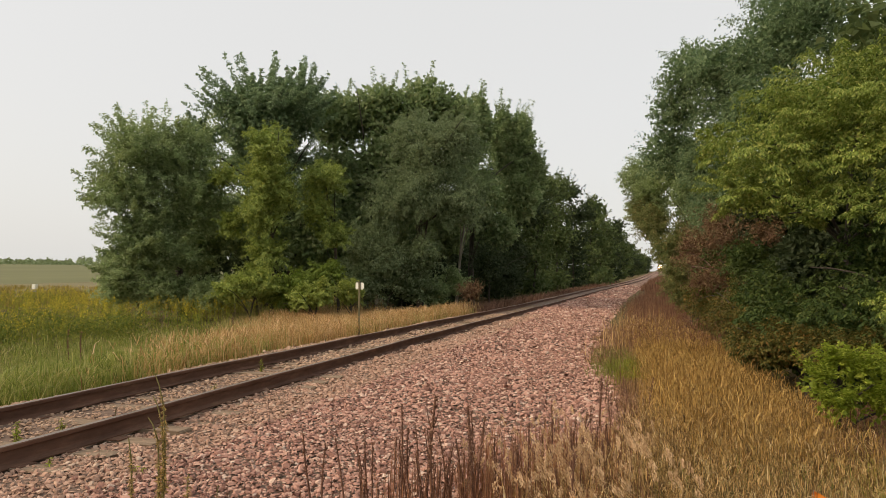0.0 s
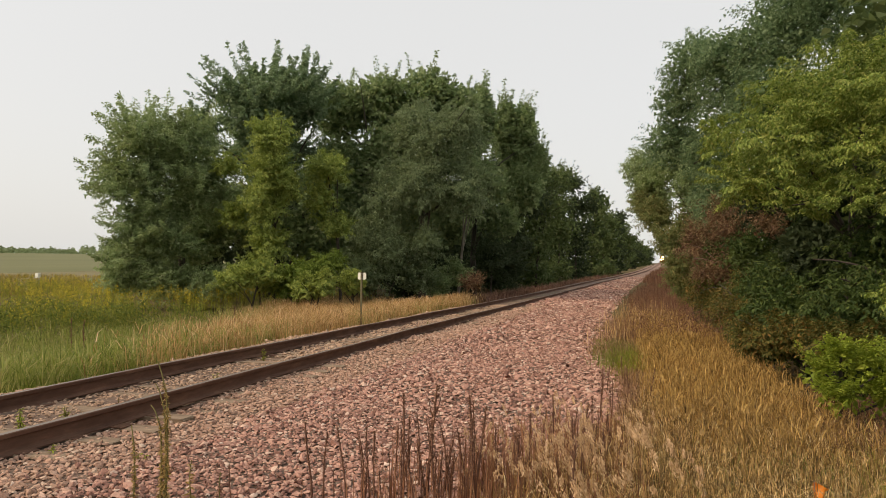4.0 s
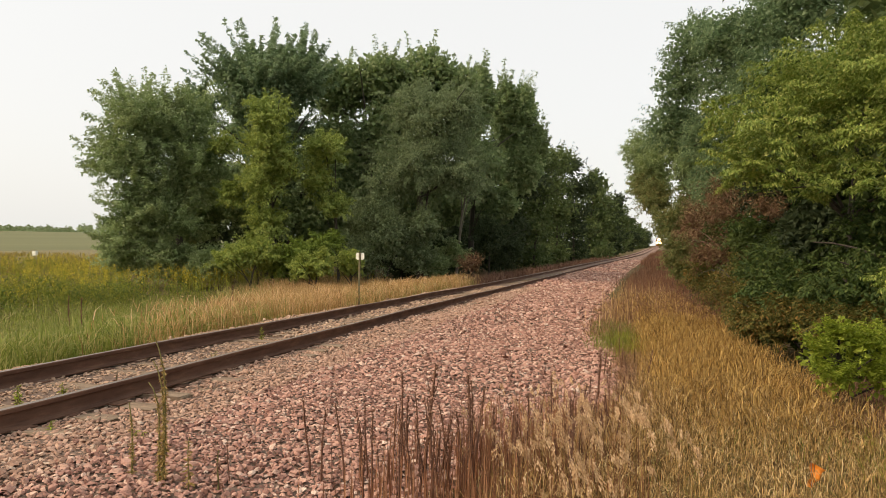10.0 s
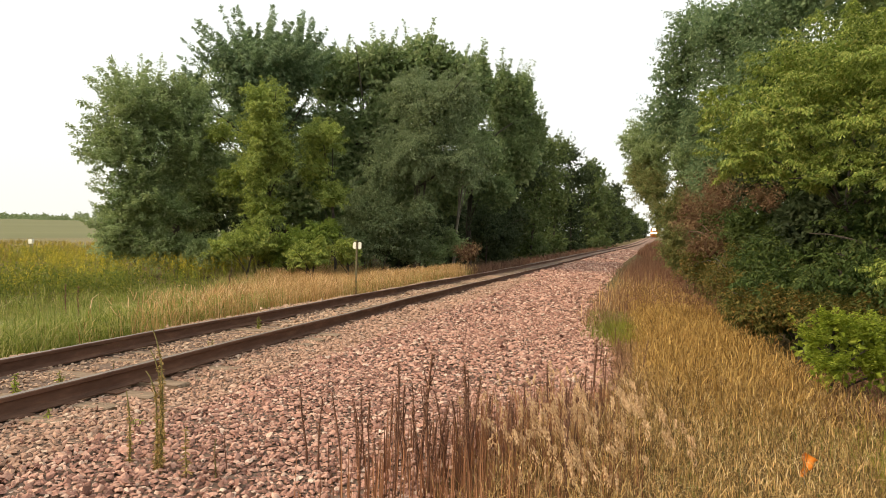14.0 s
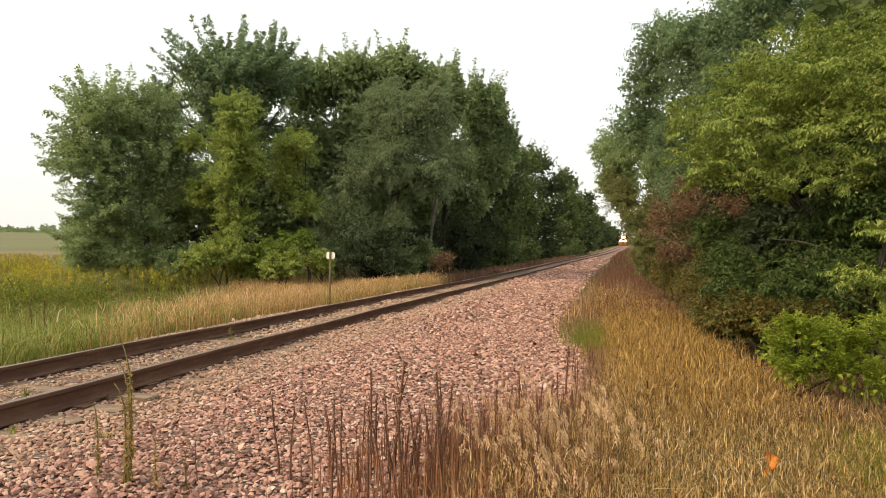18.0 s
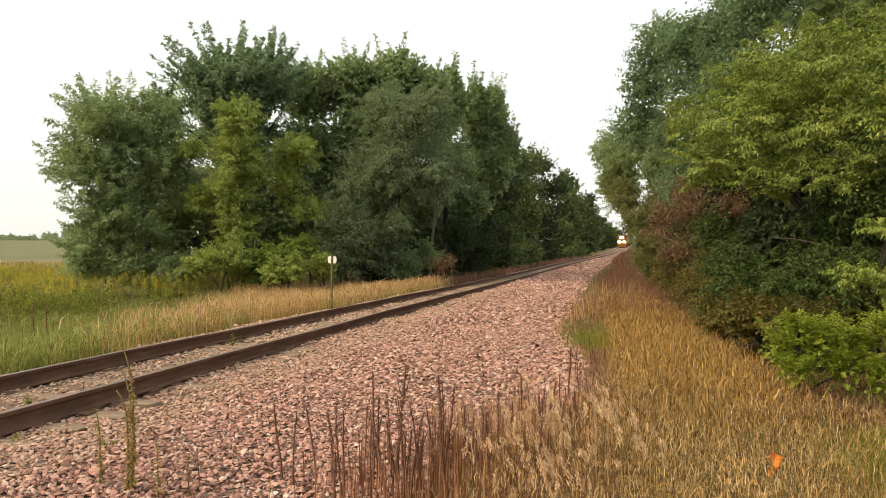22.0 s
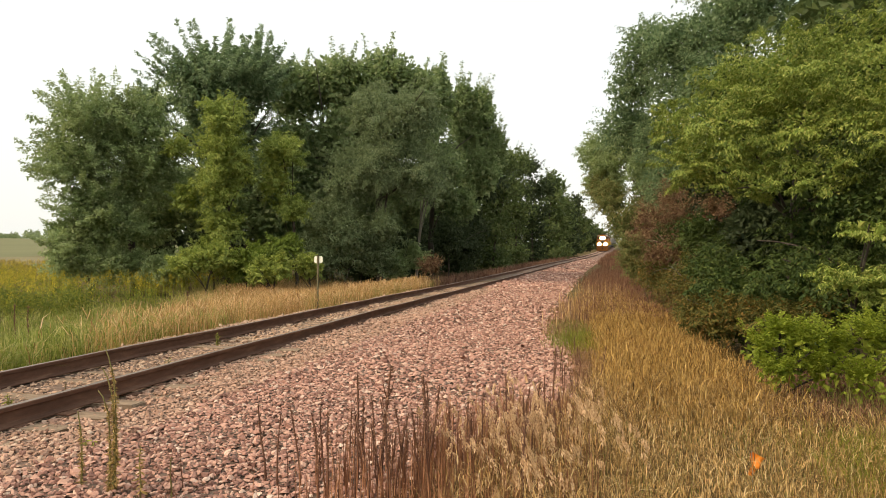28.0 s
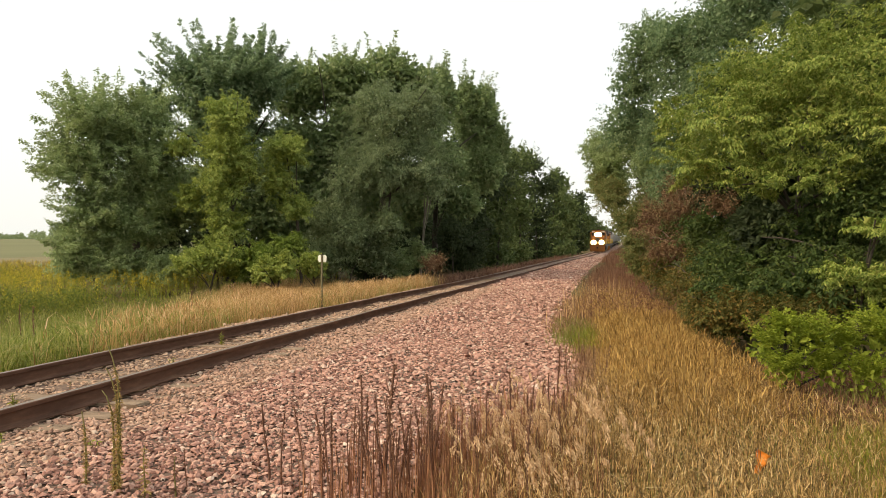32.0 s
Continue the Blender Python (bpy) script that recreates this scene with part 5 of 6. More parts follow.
def dock_stalk(seed, h):
    """A dry dock stalk: bent stem with short side shoots and tight seed clusters."""
    r = np.random.default_rng(seed)
    thing = new("dry_dock_stalk")
    s = np.linspace(0, 1, 7)
    bend = r.normal(size=2) * 0.05
    line = np.stack([bend[0] * s ** 2 + 0.008 * np.sin(s * 7), bend[1] * s ** 2, s * h - 0.03], 1)
    v, f = tube(line, 0.010 * (1 - 0.55 * s), 5)
    part("stem", mesh_np("stem", v, f, M_STALK, True), M_STALK, thing)
    n = 60
    t = r.uniform(0.5, 1.0, n)
    P = np.stack([np.interp(t, s, line[:, k]) for k in range(3)], 1) + r.normal(size=(n, 3)) * [0.006, 0.006, 0.01]
    sz = r.uniform(0.012, 0.026, n)
    v, f = leaf_mesh(P, unit(r.normal(size=(n, 3)) + [0, 0, 0.8]), sz, sz * 0.7, r)
    tagged(part("seed_head", mesh_np("seed_head", v, f, G_DOCK), G_DOCK, thing), kind="stuff")
    for k in range(r.integers(1, 4)):
        a, b = r.uniform(0.45, 0.75), r.uniform(0, 6.28)
        p0 = np.array([np.interp(a, s, line[:, q]) for q in range(3)])
        p1 = p0 + [0.03 * np.cos(b), 0.03 * np.sin(b), 0.10]
        v, f = tube([p0, p0 * 0.4 + p1 * 0.6 + [0, 0, -0.01], p1], [0.003, 0.0025, 0.0015], 4)
        part("side_shoot", mesh_np("side_shoot", v, f, M_STALK, True), M_STALK, thing)
    return tagged(thing, "red-brown dry dock stalk standing in the ballast", "weed", "dry stalks by the ballast")


r = np.random.default_rng(5)
models = [dock_stalk(60 + i, 0.62 + 0.05 * i) for i in range(5)]
spots = [(2.74, 5.58, 0.65), (2.87, 5.51, 0.60), (3.04, 5.54, 0.65), (3.15, 5.62, 0.60), (3.41, 5.78, 0.87), (3.60, 5.75, 0.92), (3.91, 5.90, 0.96), (3.98, 5.74, 0.90), (4.34, 6.82, 0.78), (4.43, 6.85, 0.71),
         (4.65, 7.11, 0.63), (4.20, 5.99, 0.65), (3.79, 5.75, 0.72), (3.76, 5.62, 0.62), (4.31, 6.15, 0.67), (4.78, 9.28, 0.63), (4.9, 9.0, 0.55), (2.3, 5.2, 0.4), (5.0, 9.4, 0.5)]
spots += [(3.9 + 0.42 * r.normal(), 5.7 + 0.35 * r.normal(), r.uniform(0.45, 0.75)) for _ in range(46)]
spots += [(4.75 + 0.2 * r.normal(), 7.0 + 0.35 * r.normal(), r.uniform(0.4, 0.62)) for _ in range(24)]
spots += [(5.1 + 0.3 * r.normal(), 9.6 + 1.2 * r.normal(), r.uniform(0.35, 0.6)) for _ in range(12)]
for i, (px, py, tall) in enumerate(spots):
    m = pose(px, py, float(ground_z(px, py)), r.normal() * 2.5, r.normal() * 2.5, r.uniform(0, 360)) @ Matrix.Scale(float(tall / (0.62 + 0.05 * (i % 5))), 4)
    if i < 5:
        models[i].matrix_basis = m
    else:
        copy_thing(models[i % 5], m)
for px, py in ((-6.0, 12.6), (-7.6, 13.9), (-5.5, 17.5)):
    ob = copy_thing(models[4], pose(px, py, float(ground_z(px, py)), 0, 0, 40) @ Matrix.Scale(1.35, 4))
    tagged(ob, "dark dry dock stalk among green grass across the track")


def leafy_weed(x, y, h, seed, label, stems=1, mat=None, hook=0.0):
    """A weed with narrow leaves crowded up its stem."""
    r = np.random.default_rng(seed)
    z = float(ground_z(x, y))
    thing = new("leafy_weed")
    thing.location = (x, y, z)
    for k in range(stems):
        s = np.linspace(0, 1, 9)
        o, hh = r.normal(size=2) * 0.02 * (stems > 1), h * (1 - 0.14 * k)
        line = np.stack([o[0] + hook * -0.12 * np.maximum(s - 0.72, 0) * 3.0 + 0.01 * np.sin(s * 6), o[1] + 0.02 * s, hh * s - hook * 0.10 * np.maximum(s - 0.9, 0) * 6 - 0.03], 1)
        v, f = tube(line, (0.009 if hook else 0.007) * (1 - 0.6 * s), 6)
        part("stem", mesh_np("stem", v, f, M_GREENSTEM, True), M_GREENSTEM, thing)
        n = int((420 if hook else 170) * hh)
        t = r.uniform(0.05, 0.82 if hook else 0.98, n)
        P = np.stack([np.interp(t, s, line[:, q]) for q in range(3)], 1)
        sz = r.uniform(0.03, 0.075, n) * (1.15 - 0.5 * t) * (0.62 if hook else 1.0)
        v, f = leaf_mesh(P, unit(r.normal(size=(n, 3)) * [1, 1, 0.5] + [0, 0, -0.3]), sz, sz * 0.26, r)
        tagged(part("leaves", mesh_np("leaves", v, f, mat or G_MIXGRASS), mat or G_MIXGRASS, thing), kind="stuff")
    tagged(thing, label, "weed")


leafy_weed(1.91, 4.95, 1.12, 81, "tall olive weed with a drooping bare tip in the ballast", 3, G_OLIVEWEED, hook=1.0)
leafy_weed(1.67, 4.95, 0.6, 82, "thin olive weed standing in the ballast", 1, G_OLIVEWEED, hook=0.4)
leafy_weed(2.13, 4.95, 0.42, 83, "thin olive weed standing in the ballast", 1, G_OLIVEWEED)
leafy_weed(2.33, 5.0, 0.36, 84, "short brown weed standing in the ballast", 1, G_DOCK)
leafy_weed(1.11, 5.66, 0.13, 93, "small yellow-leaved weed in the ballast", 2, G_LIME)
leafy_weed(0.3, 5.6, 0.16, 85, "yellow-green sprig beside the rail", 2, G_LIME)
leafy_weed(-1.15, 11.6, 0.3, 86, "small green weed against the far rail", 3, G_WEED)
leafy_weed(-0.45, 9.1, 0.22, 87, "small grey-green weed between the rails", 4, G_MIXGRASS)
leafy_weed(-0.55, 6.6, 0.24, 88, "small green weed between the rails", 4, G_WEED)
leafy_weed(-0.7, 6.2, 0.26, 89, "green sprig between the rails", 4, G_LIME)
leafy_weed(-0.6, 7.4, 0.2, 90, "thin dry weed between the rails", 1, G_DOCK)
leafy_weed(-0.3, 16.0, 0.18, 91, "small weed between the rails", 4, G_MIXGRASS)
leafy_weed(-0.5, 20.0, 0.2, 92, "small green weed between the rails", 4, G_WEED)



def fallen_branch(x, y, turn, length, seed):
    """A dead bough with a few twigs, lying on the stones."""
    r = np.random.default_rng(seed)
    thing = new("fallen_branch")
    thing.matrix_basis = pose(x, y, float(ground_z(x, y)) + 0.075, 0, 0, turn)
    s = np.linspace(0, 1, 10)
    line = np.stack([length * s, 0.06 * np.sin(s * 5 + seed), 0.015 * np.sin(s * 9)], 1)
    v, f = tube(line, 0.022 * (1 - 0.75 * s), 7)
    part("bough", mesh_np("bough", v, f, M_TWIG, True), M_TWIG, thing)
    for k in range(5):
        a = line[2 + k]
        d = np.array([0.5, (-1) ** k * 0.55, 0.18]) * r.uniform(0.3, 0.6) * length * 0.4
        v, f = tube(np.stack([a, a + d * 0.5 + [0, 0, 0.02], a + d]), np.array([0.009, 0.007, 0.004]), 5)
        part("twig", mesh_np("twig", v, f, M_TWIG, True), M_TWIG, thing)
    tagged(thing, "dark dead branch lying at the edge of the ballast", "branch", "fallen branches")


fallen_branch(4.15, 25.5, -12, 2.0, 3)
fallen_branch(4.2, 22.4, -52, 2.2, 5)
fallen_branch(5.3, 24.6, 10, 1.2, 7)
fallen_branch(3.55, 18.8, -48, 0.8, 9)

# far line of trees on the horizon
rng = np.random.default_rng(31)
n = 9000
u = rng.uniform(-760, -560, n)
yy = 420 + rng.uniform(0, 420, n)
xx = track_x(yy) + u
ang = np.degrees(np.arctan2(-(xx - 4.9), yy))
tall = 3.6 + 2.6 * np.abs(np.sin(ang * 2.3)) * np.abs(np.sin(ang * 5.1 + 1))
tall = np.where(np.abs(ang - 41.8) < 0.75, 15.0, np.where(np.abs(ang - 43.3) < 0.5, 9.0, np.where(ang < 44.2, 1.5, tall)))
P = np.stack([xx, yy, ground_z(xx, yy) + rng.uniform(0, 1, n) ** 0.7 * tall], 1)
s = rng.uniform(1.6, 3.0, n)
v, f = leaf_mesh(P, unit(rng.normal(size=(n, 3))), s, s * 0.8, rng)
tagged(part("far_treeline", mesh_np("far_treeline", v, f, G_HACK), G_HACK), "distant low line of trees on the horizon", "treeline", kind="stuff")


# ---- the train ----
def wheelset(truck, y, gauge=0.7525):
    for sx in (-1, 1):
        bm = bmesh.new()
        turn = Matrix.Rotation(radians(90), 4, "Y")
        disc(bm, 0.5, 0.11, Matrix.Translation((sx * gauge, y, 0.5)) @ turn, 24)
        disc(bm, 0.54, 0.03, Matrix.Translation((sx * (gauge - 0.055), y, 0.5)) @ turn, 24)
        part("wheel", bm, M_UNDER, truck)


def truck(thing, y, axles, span):
    bm = boxes((-1.15, -0.95, y - span / 2 - 0.5, y + span / 2 + 0.5, 0.45, 0.85), (0.95, 1.15, y - span / 2 - 0.5, y + span / 2 + 0.5, 0.45, 0.85), (-1.0, 1.0, y - 0.3, y + 0.3, 0.5, 0.95), bev=0.05)
    t = part("truck_frame", bm, M_UNDER, thing)
    for k in range(axles):
        wheelset(t, y - span / 2 + span * k / (axles - 1))


def locomotive(lit):
    """A wide-nosed road diesel; its front faces -y, the pilot at y = 0."""
    thing = new("locomotive")
    part("frame", boxes((-1.55, 1.55, 0.35, 21.6, 1.15, 1.55), bev=0.03), M_LOCODARK, thing)
    # orange here stands in for the lamps' glow on the plow
    part("plow", boxes((-1.45, 1.45, 0.0, 0.25, 0.15, 1.0), (-1.5, 1.5, 0.2, 0.4, 0.9, 1.6), bev=0.04), M_LOCO, thing, "pilot plow tinted orange to imitate lamp glow")
    part("coupler", boxes((-0.15, 0.15, -0.45, 0.3, 0.75, 1.05), bev=0.04), M_UNDER, thing)
    nose = bmesh.new()
    box(nose, -1.3, 1.3, 1.0, 2.6, 1.55, 3.15)
    for v_ in nose.verts:
        if v_.co.z > 2 and v_.co.y < 1.5:
            v_.co.y, v_.co.x = 1.35, v_.co.x * 0.9
    bmesh.ops.bevel(nose, geom=list(nose.edges), offset=0.12, segments=3, affect="EDGES")
    nose_ob = part("nose", nose, M_LOCO, thing, "orange wide nose")
    part("stripe", boxes((-1.24, 1.24, 1.02, 1.04, 1.75, 1.95)), M_LOCOYELLOW, nose_ob, "yellow stripe")
    part("nose_door", boxes((-0.35, 0.35, 1.06, 1.12, 1.65, 2.9), bev=0.02), M_LOCODARK, nose_ob)
    cab = bmesh.new()
    box(cab, -1.5, 1.5, 2.4, 4.9, 1.55, 4.45)
    bmesh.ops.bevel(cab, geom=[e for e in cab.edges if e.verts[0].co.z > 4 and e.verts[1].co.z > 4], offset=0.35, segments=4, affect="EDGES")
    cab_ob = part("cab", cab, M_LOCO, thing, "orange cab with a rounded roof")
    for x0, x1 in ((-1.3, -0.45), (-0.35, 0.35), (0.45, 1.3)):
        part("windshield", boxes((x0, x1, 2.37, 2.41, 3.35 if abs(x0 + x1) > 0.1 else 3.75, 3.95), bev=0.015), M_GLASS, cab_ob, "dark windshield pane")
    for sx in (-1, 1):
        for y0, y1 in ((2.8, 3.5), (3.7, 4.4)):
            part("side_window", boxes((sx * 1.5 - 0.02, sx * 1.5 + 0.02, y0, y1, 3.1, 3.8), bev=0.01), M_GLASS, cab_ob, "dark side window")
        part("number_board", boxes((sx * 0.95 - 0.3, sx * 0.95 + 0.3, 2.36, 2.42, 4.02, 4.2), bev=0.01), M_PLATE, cab_ob, "pale number board")
    part("horn", boxes((-0.25, 0.25, 3.4, 3.9, 4.45, 4.7), bev=0.05), M_UNDER, cab_ob)
    hood = bmesh.new()
    box(hood, -0.95, 0.95, 4.85, 20.8, 1.55, 4.35)
    bmesh.ops.bevel(hood, geom=[e for e in hood.edges if e.verts[0].co.z > 4 and e.verts[1].co.z > 4], offset=0.15, segments=3, affect="EDGES")
    hood_ob = part("hood", hood, M_LOCO, thing, "long orange engine hood")
    for k in range(12):
        part("hood_door", boxes((0.95, 0.98, 5.3 + k * 1.05, 6.2 + k * 1.05, 1.75, 3.5), bev=0.01), M_LOCO, hood_ob)
    part("radiator", boxes((-1.45, 1.45, 15.2, 20.4, 3.7, 4.55), bev=0.08), M_LOCODARK, hood_ob, "dark radiator wings")
    part("exhaust", boxes((-0.35, 0.35, 9.5, 10.7, 4.3, 4.6), bev=0.05), M_UNDER, hood_ob)
    part("fuel_tank", boxes((-1.4, 1.4, 8.0, 13.6, 0.35, 1.15), bev=0.12), M_LOCODARK, thing)
    for y in (4.3, 17.4):
        truck(thing, y, 3, 3.6)
    head = part("headlight_housing", boxes((-0.5, 0.5, 2.30, 2.42, 3.28, 3.72), bev=0.05), M_LOCODARK, thing)
    lamp = M_LAMP if lit else M_GLASS
    face = Matrix.Rotation(radians(90), 4, "X")
    for dx in (-0.22, 0.22):
        # glare built as a glowing disc behind each lens; lenses oversized for it
        if lit:
            part("glare_disc", disc(bmesh.new(), 0.52, 0.02, Matrix.Translation((dx, 2.295, 3.5)) @ face), M_GLARE, head, "glowing disc that imitates lamp glare")
        part("headlight", disc(bmesh.new(), 0.30, 0.05, Matrix.Translation((dx, 2.27, 3.5)) @ face), lamp, head, "lit warm headlight" if lit else "")
    for dx in (-0.78, 0.78):
        hs = part("ditch_light_housing", boxes((dx - 0.25, dx + 0.25, 0.42, 0.8, 1.62, 2.12), bev=0.05), M_LOCODARK, thing)
        # the ditch lights get the same imitated glare
        if lit:
            part("glare_disc", disc(bmesh.new(), 0.56, 0.02, Matrix.Translation((dx, 0.41, 1.92)) @ face), M_GLARE, hs, "glowing disc that imitates lamp glare")
        part("ditch_light", disc(bmesh.new(), 0.34, 0.05, Matrix.Translation((dx, 0.39, 1.92)) @ face), lamp, hs, "lit warm ditch light" if lit else "")
    for sx in (-1, 1):
        rows = [(sx * 1.5 - 0.02, sx * 1.5 + 0.02, y, y + 0.04, 1.55, 2.6) for y in (0.45, 1.4, 5.4, 8, 10.6, 13.2, 15.8, 18.4, 21.0)]
        for rr in rows:
            part("stanchion", boxes(rr), M_LOCOYELLOW, thing)
        part("handrail", boxes((sx * 1.5 - 0.02, sx * 1.5 + 0.02, 5.4, 21.04, 2.58, 2.62)), M_LOCOYELLOW, thing)
        for k in range(4):
            part("step", boxes((sx * 1.25 - 0.25, sx * 1.25 + 0.25, 0.5, 0.85, 0.4 + 0.3 * k, 0.44 + 0.3 * k)), M_LOCOYELLOW, thing)
    return tagged(thing, "orange diesel locomotive with three lit headlights heading the train" if lit else "orange diesel locomotive coupled behind the first", "locomotive")


def hopper():
    """A grey covered hopper wagon, its end at y = 0."""
    thing = new("hopper_wagon")
    body = bmesh.new()
    prof = [(-1.5, 1.9), (-1.6, 2.6), (-1.6, 4.0), (-1.2, 4.55), (1.2, 4.55), (1.6, 4.0), (1.6, 2.6), (1.5, 1.9)]
    a = [body.verts.new((x, 1.0, z)) for x, z in prof]
    b = [body.verts.new((x, 17.0, z)) for x, z in prof]
    for k in range(len(prof)):
        body.faces.new((a[k], a[(k + 1) % 8], b[(k + 1) % 8], b[k]))
    body.faces.new(a[::-1]), body.faces.new(b)
    ob = part("body", body, M_WAGON, thing)
    for k in range(14):
        for sx in (-1, 1):
            part("rib", boxes((sx * 1.62 - 0.04, sx * 1.62 + 0.04, 1.6 + k * 1.13, 1.7 + k * 1.13, 1.95, 4.0)), M_WAGON, ob)
    for y in (4.5, 9.0, 13.5):
        bm = boxes((-1.2, 1.2, y - 1.6, y + 1.6, 1.2, 1.95))
        for v_ in bm.verts:
            if v_.co.z < 1.5:
                v_.co.x, v_.co.y = v_.co.x * 0.45, y + (v_.co.y - y) * 0.35
        part("chute", bm, M_WAGON, thing)
    part("sill", boxes((-1.4, 1.4, 0.2, 17.8, 1.05, 1.2), bev=0.02), M_LOCODARK, thing)
    part("roof_hatch", boxes((-0.4, 0.4, 1.5, 16.5, 4.55, 4.7), bev=0.03), M_WAGON, thing)
    for y in (2.2, 15.8):
        truck(thing, y, 2, 1.8)
    return tagged(thing, "grey covered hopper wagon with ribbed sides in the train", "wagon", "wagons of the train")


lead = locomotive(True)
second = locomotive(False)
wagons = [hopper()]
wagons += [copy_thing(wagons[0], pose(0, 0, 0)) for _ in range(6)]
SPEED, LAST = 10.6, 136.0


def car_pose(s, length):
    """A car on the curve: its trucks stand on the line at both ends."""
    x0, y0, z0, _ = track_point(s + 0.15 * length)
    x1, y1, z1, _ = track_point(s + 0.85 * length)
    a, b = Vector((x0, y0, z0)), Vector((x1, y1, z1))
    d = (b - a).normalized()
    turn = Matrix((Vector((d.y, -d.x, 0)).normalized(), d, Vector((d.y, -d.x, 0)).normalized().cross(d))).transposed().to_4x4()
    return Matrix.Translation(a - d * 0.15 * length) @ turn


# ---- pieces of the track: sleepers and stones ----
def sleeper_mesh(seed):
    r = np.random.default_rng(seed)
    bm = bmesh.new()
    box(bm, -1.3, 1.3, -0.112, 0.112, -0.18, 0.0, bev=0.012)
    for v_ in bm.verts:
        v_.co += Vector((r.normal() * 0.012, r.normal() * 0.006, r.normal() * 0.006))
    me = bpy.data.meshes.new("sleeper")
    bm.to_mesh(me)
    bm.free()
    me.materials.append(M_SLEEPER)
    return me


r = np.random.default_rng(77)
sleepers = [sleeper_mesh(i) for i in range(6)]
bm = boxes((-0.18, 0.18, -0.09, 0.09, 0.0, 0.014), bev=0.004)
plate_mesh = bpy.data.meshes.new("tie_plate")
bm.to_mesh(plate_mesh)
bm.free()
plate_mesh.materials.append(M_RUST)
for i in range(136):
    sx, sy, sz, sh = track_point(-9.16 + i * 0.51 + r.normal() * 0.03)
    s_ob = part("sleeper", sleepers[i % 6], None, ballast, at=pose(float(sx) + r.normal() * 0.03, float(sy), float(sz) - 0.200 + r.normal() * 0.010, 0, 0, -math.degrees(sh) + r.normal() * 1.2))
    if 24 <= i <= 76:
        for sx2 in (-0.7525, 0.7525):
            part("tie_plate", plate_mesh, None, s_ob, at=pose(sx2, 0, -0.002))


def stone_shape(r):
    """A broken stone of twenty facets about one unit across."""
    g = (1 + 5 ** 0.5) / 2
    v = np.array([(-1, g, 0), (1, g, 0), (-1, -g, 0), (1, -g, 0), (0, -1, g), (0, 1, g), (0, -1, -g), (0, 1, -g), (g, 0, -1), (g, 0, 1), (-g, 0, -1), (-g, 0, 1)]) / 3.8
    f = np.array([(0, 11, 5), (0, 5, 1), (0, 1, 7), (0, 7, 10), (0, 10, 11), (1, 5, 9), (5, 11, 4), (11, 10, 2), (10, 7, 6), (7, 1, 8), (3, 9, 4), (3, 4, 2), (3, 2, 6), (3, 6, 8), (3, 8, 9), (4, 9, 5), (2, 4, 11), (6, 2, 10), (8, 6, 7), (9, 8, 1)])
    v = v * r.uniform(0.72, 1.28, (12, 1)) * [r.uniform(0.9, 1.4), r.uniform(0.8, 1.1), r.uniform(0.6, 0.9)]
    n = unit(r.normal(size=(8, 3)))
    for k in range(8):
        d = v @ n[k]
        v = v - np.maximum(d - 0.22, 0)[:, None] * n[k]
    return v, f


shapes = [stone_shape(r) for _ in range(14)]


def bed_z(x, y):
    return ground_z(x, y) + 0.03


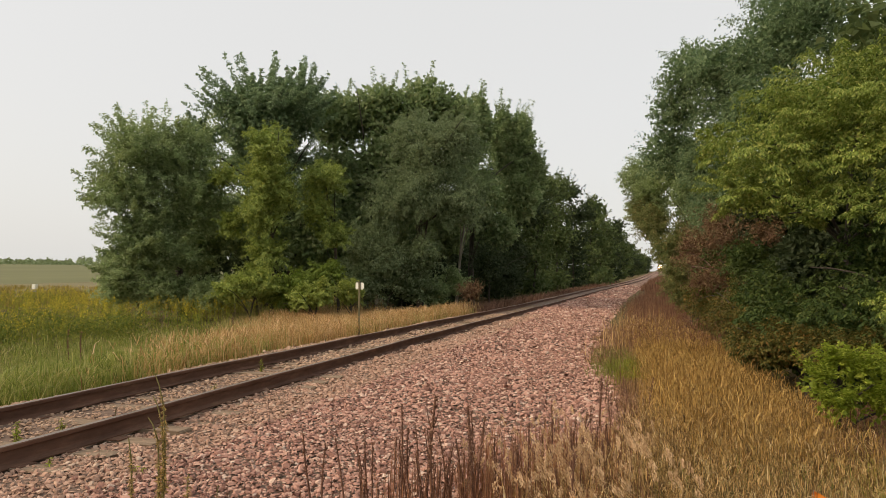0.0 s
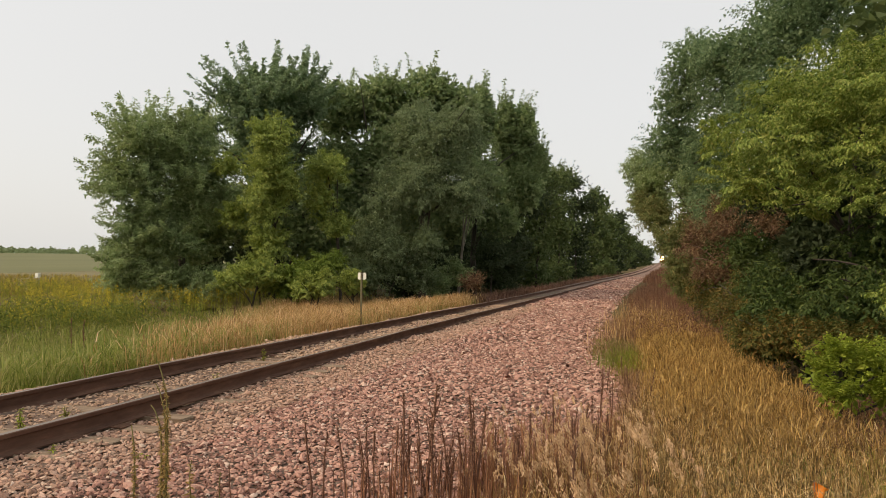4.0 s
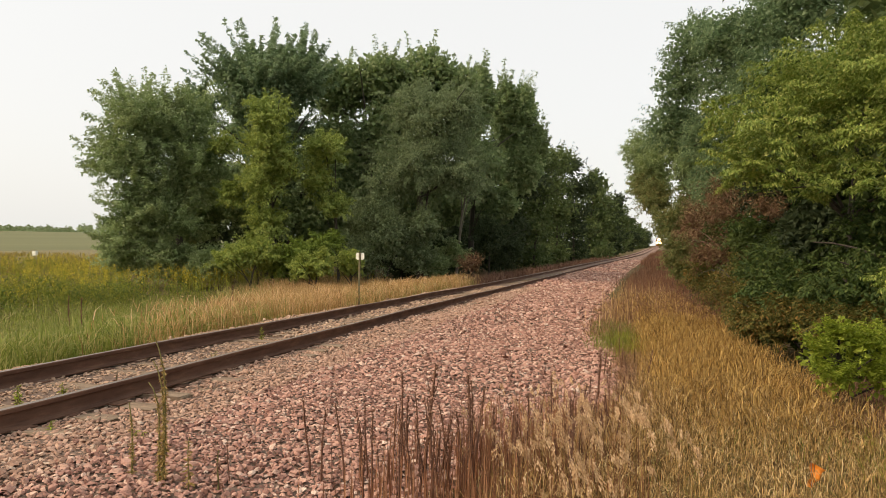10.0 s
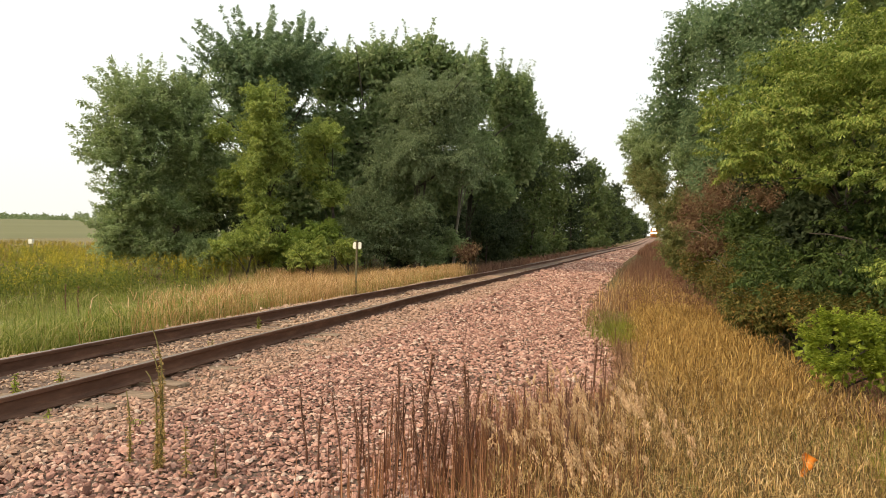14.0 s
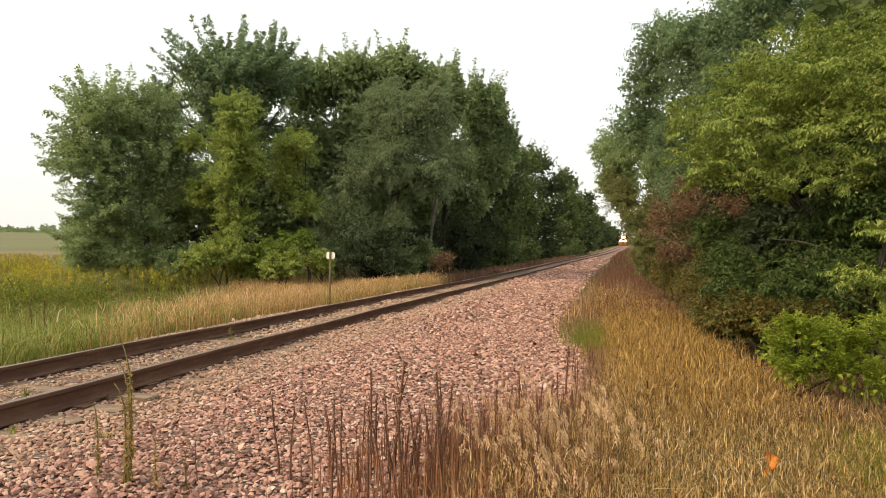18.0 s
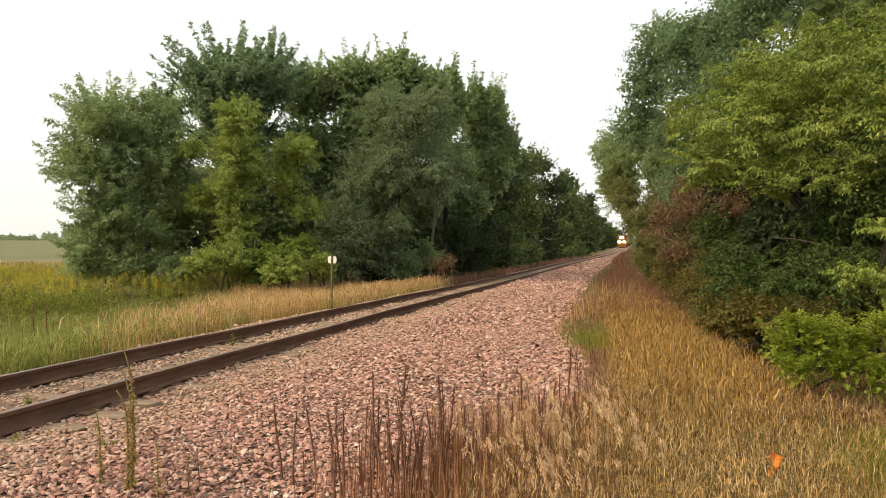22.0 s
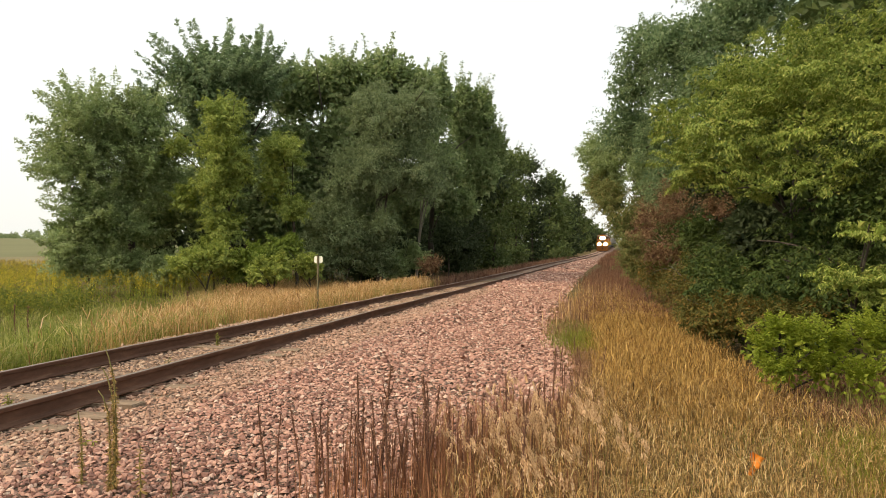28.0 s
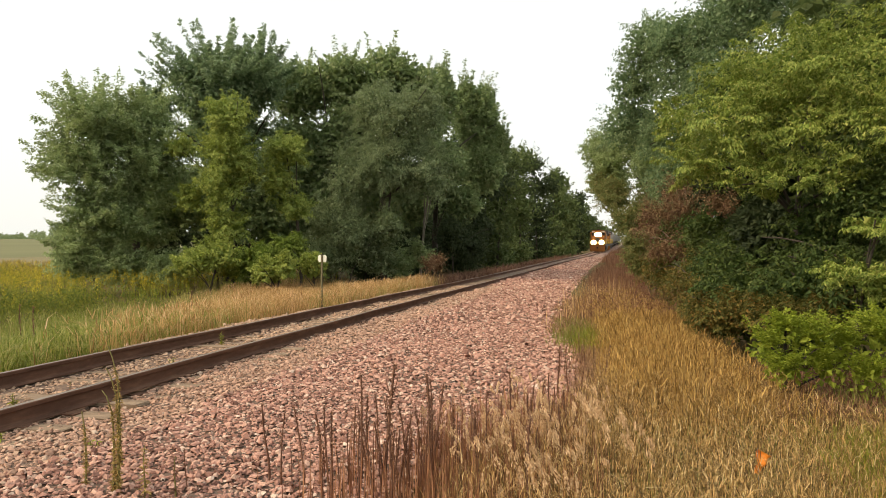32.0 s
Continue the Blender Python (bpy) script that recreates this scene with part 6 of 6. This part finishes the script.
def stones(gap, u0, u1, y0, y1, size, r, sink=0.2, sleepers_bare=0.0):
    """Broken stones side by side, about gap apart, at the heights that they find."""
    U, Y = np.meshgrid(np.arange(u0, u1, gap), np.arange(y0, y1, gap * 0.87))
    U = U + gap * 0.5 * (np.arange(len(U)) % 2)[:, None]
    u, y = (U + r.uniform(-0.36, 0.36, U.shape) * gap).ravel(), (Y + r.uniform(-0.36, 0.36, Y.shape) * gap).ravel()
    x = track_x(y) + u
    n = len(x)
    ok = ~((np.abs(np.abs(u) - 0.7525) < 0.09)) & (u < bed_edge(y) + r.normal(size=n) * 0.15)
    if sleepers_bare:
        off = np.abs((y + 9.16) / 0.51 - np.round((y + 9.16) / 0.51)) * 0.51
        ok &= (np.abs(u) > 1.34) | (off > 0.13) | (r.uniform(0, 1, n) > sleepers_bare)
    x, y = x[ok], y[ok]
    n = len(x)
    s = size * r.lognormal(0, 0.24, n)
    pick = r.integers(0, len(shapes), n)
    V = np.array([sh[0] for sh in shapes])[pick]
    q = unit(r.normal(size=(n, 4)))
    w_, a, b, c = q.T
    Rm = np.stack([1 - 2 * (b * b + c * c), 2 * (a * b - c * w_), 2 * (a * c + b * w_), 2 * (a * b + c * w_), 1 - 2 * (a * a + c * c), 2 * (b * c - a * w_), 2 * (a * c - b * w_), 2 * (b * c + a * w_), 1 - 2 * (a * a + b * b)], -1).reshape(n, 3, 3)
    V = np.einsum("nij,nkj->nki", Rm, V) * [1.1, 1.1, 0.78] * s[:, None, None]
    V += np.stack([x, y, bed_z(x, y) + s * (0.33 - sink + r.uniform(-0.15, 0.2, n))], -1)[:, None]
    F = shapes[0][1][None] + (np.arange(n) * 12)[:, None, None]
    V, F = V.reshape(-1, 3), F.reshape(-1, 3)
    nz = np.cross(V[F[:, 1]] - V[F[:, 0]], V[F[:, 2]] - V[F[:, 0]])
    nz = nz[:, 2] / (np.linalg.norm(nz, axis=1) + 1e-12)
    return V, F[nz > 0.0]


pieces = [stones(0.042, 1.9, 6.0, 3.4, 9.0, 0.058, r), stones(0.061, 1.9, 6.3, 9.0, 17.0, 0.074, r), stones(0.098, 1.9, 5.7, 17.0, 34.0, 0.104, r),
          stones(0.155, 0.9, 5.2, 34.0, 66.0, 0.155, r), stones(0.24, 0.9, 4.6, 66.0, 105.0, 0.225, r)]
v, f = joined([stones(0.044, 0.85, 1.95, 3.0, 12.0, 0.058, r, 0.22, 0.35), stones(0.066, 0.85, 1.95, 12.0, 34.0, 0.085, r, 0.22, 0.35)])
tagged(part("dusty_ballast", mesh_np("dusty_ballast", v, f, M_STONE_TAN), M_STONE_TAN), "dust-covered pink stones beside the near rail", "ballast", kind="stuff")
v, f = joined([stones(0.058, -1.95, 0.85, 4.0, 12.0, 0.058, r, 0.28, 0.5), stones(0.085, -1.95, 0.85, 12.0, 34.0, 0.086, r, 0.28, 0.5)])
tagged(part("fine_ballast", mesh_np("fine_ballast", v, f, M_STONE_DUSTY), M_STONE_DUSTY), "dusty tan fine stones between the rails", "ballast", kind="stuff")
v, f = joined(pieces)
tagged(part("ballast_stones", mesh_np("ballast_stones", v, f, M_STONE), M_STONE), "crushed pink and grey quartzite ballast", "ballast", kind="stuff")
one = [mesh_np("stone", sv, sf, M_STONE_ONE) for sv, sf in shapes]
for i in range(300):
    y = r.uniform(3.6, 6.2)
    x = float(track_x(y)) + r.uniform(1.4, 3.3)
    s = float(0.055 * r.lognormal(0, 0.2))
    part("stone", one[i % 14], None, ballast, at=pose(x, y, float(bed_z(x, y)) + s * 0.28, *r.uniform(0, 360, 3)) @ Matrix.Scale(s, 4))


def motions():
    times = [0, 4, 8, 12, 16, 20, 24, 28, 32]
    back = 0.0
    for car, length in [(lead, 22.0), (second, 22.0)] + [(w, 18.0) for w in wagons]:
        walk(car, [(t, car_pose(LAST + SPEED * (32 - t) + back, length)) for t in times])
        back += length + 0.6


motions()
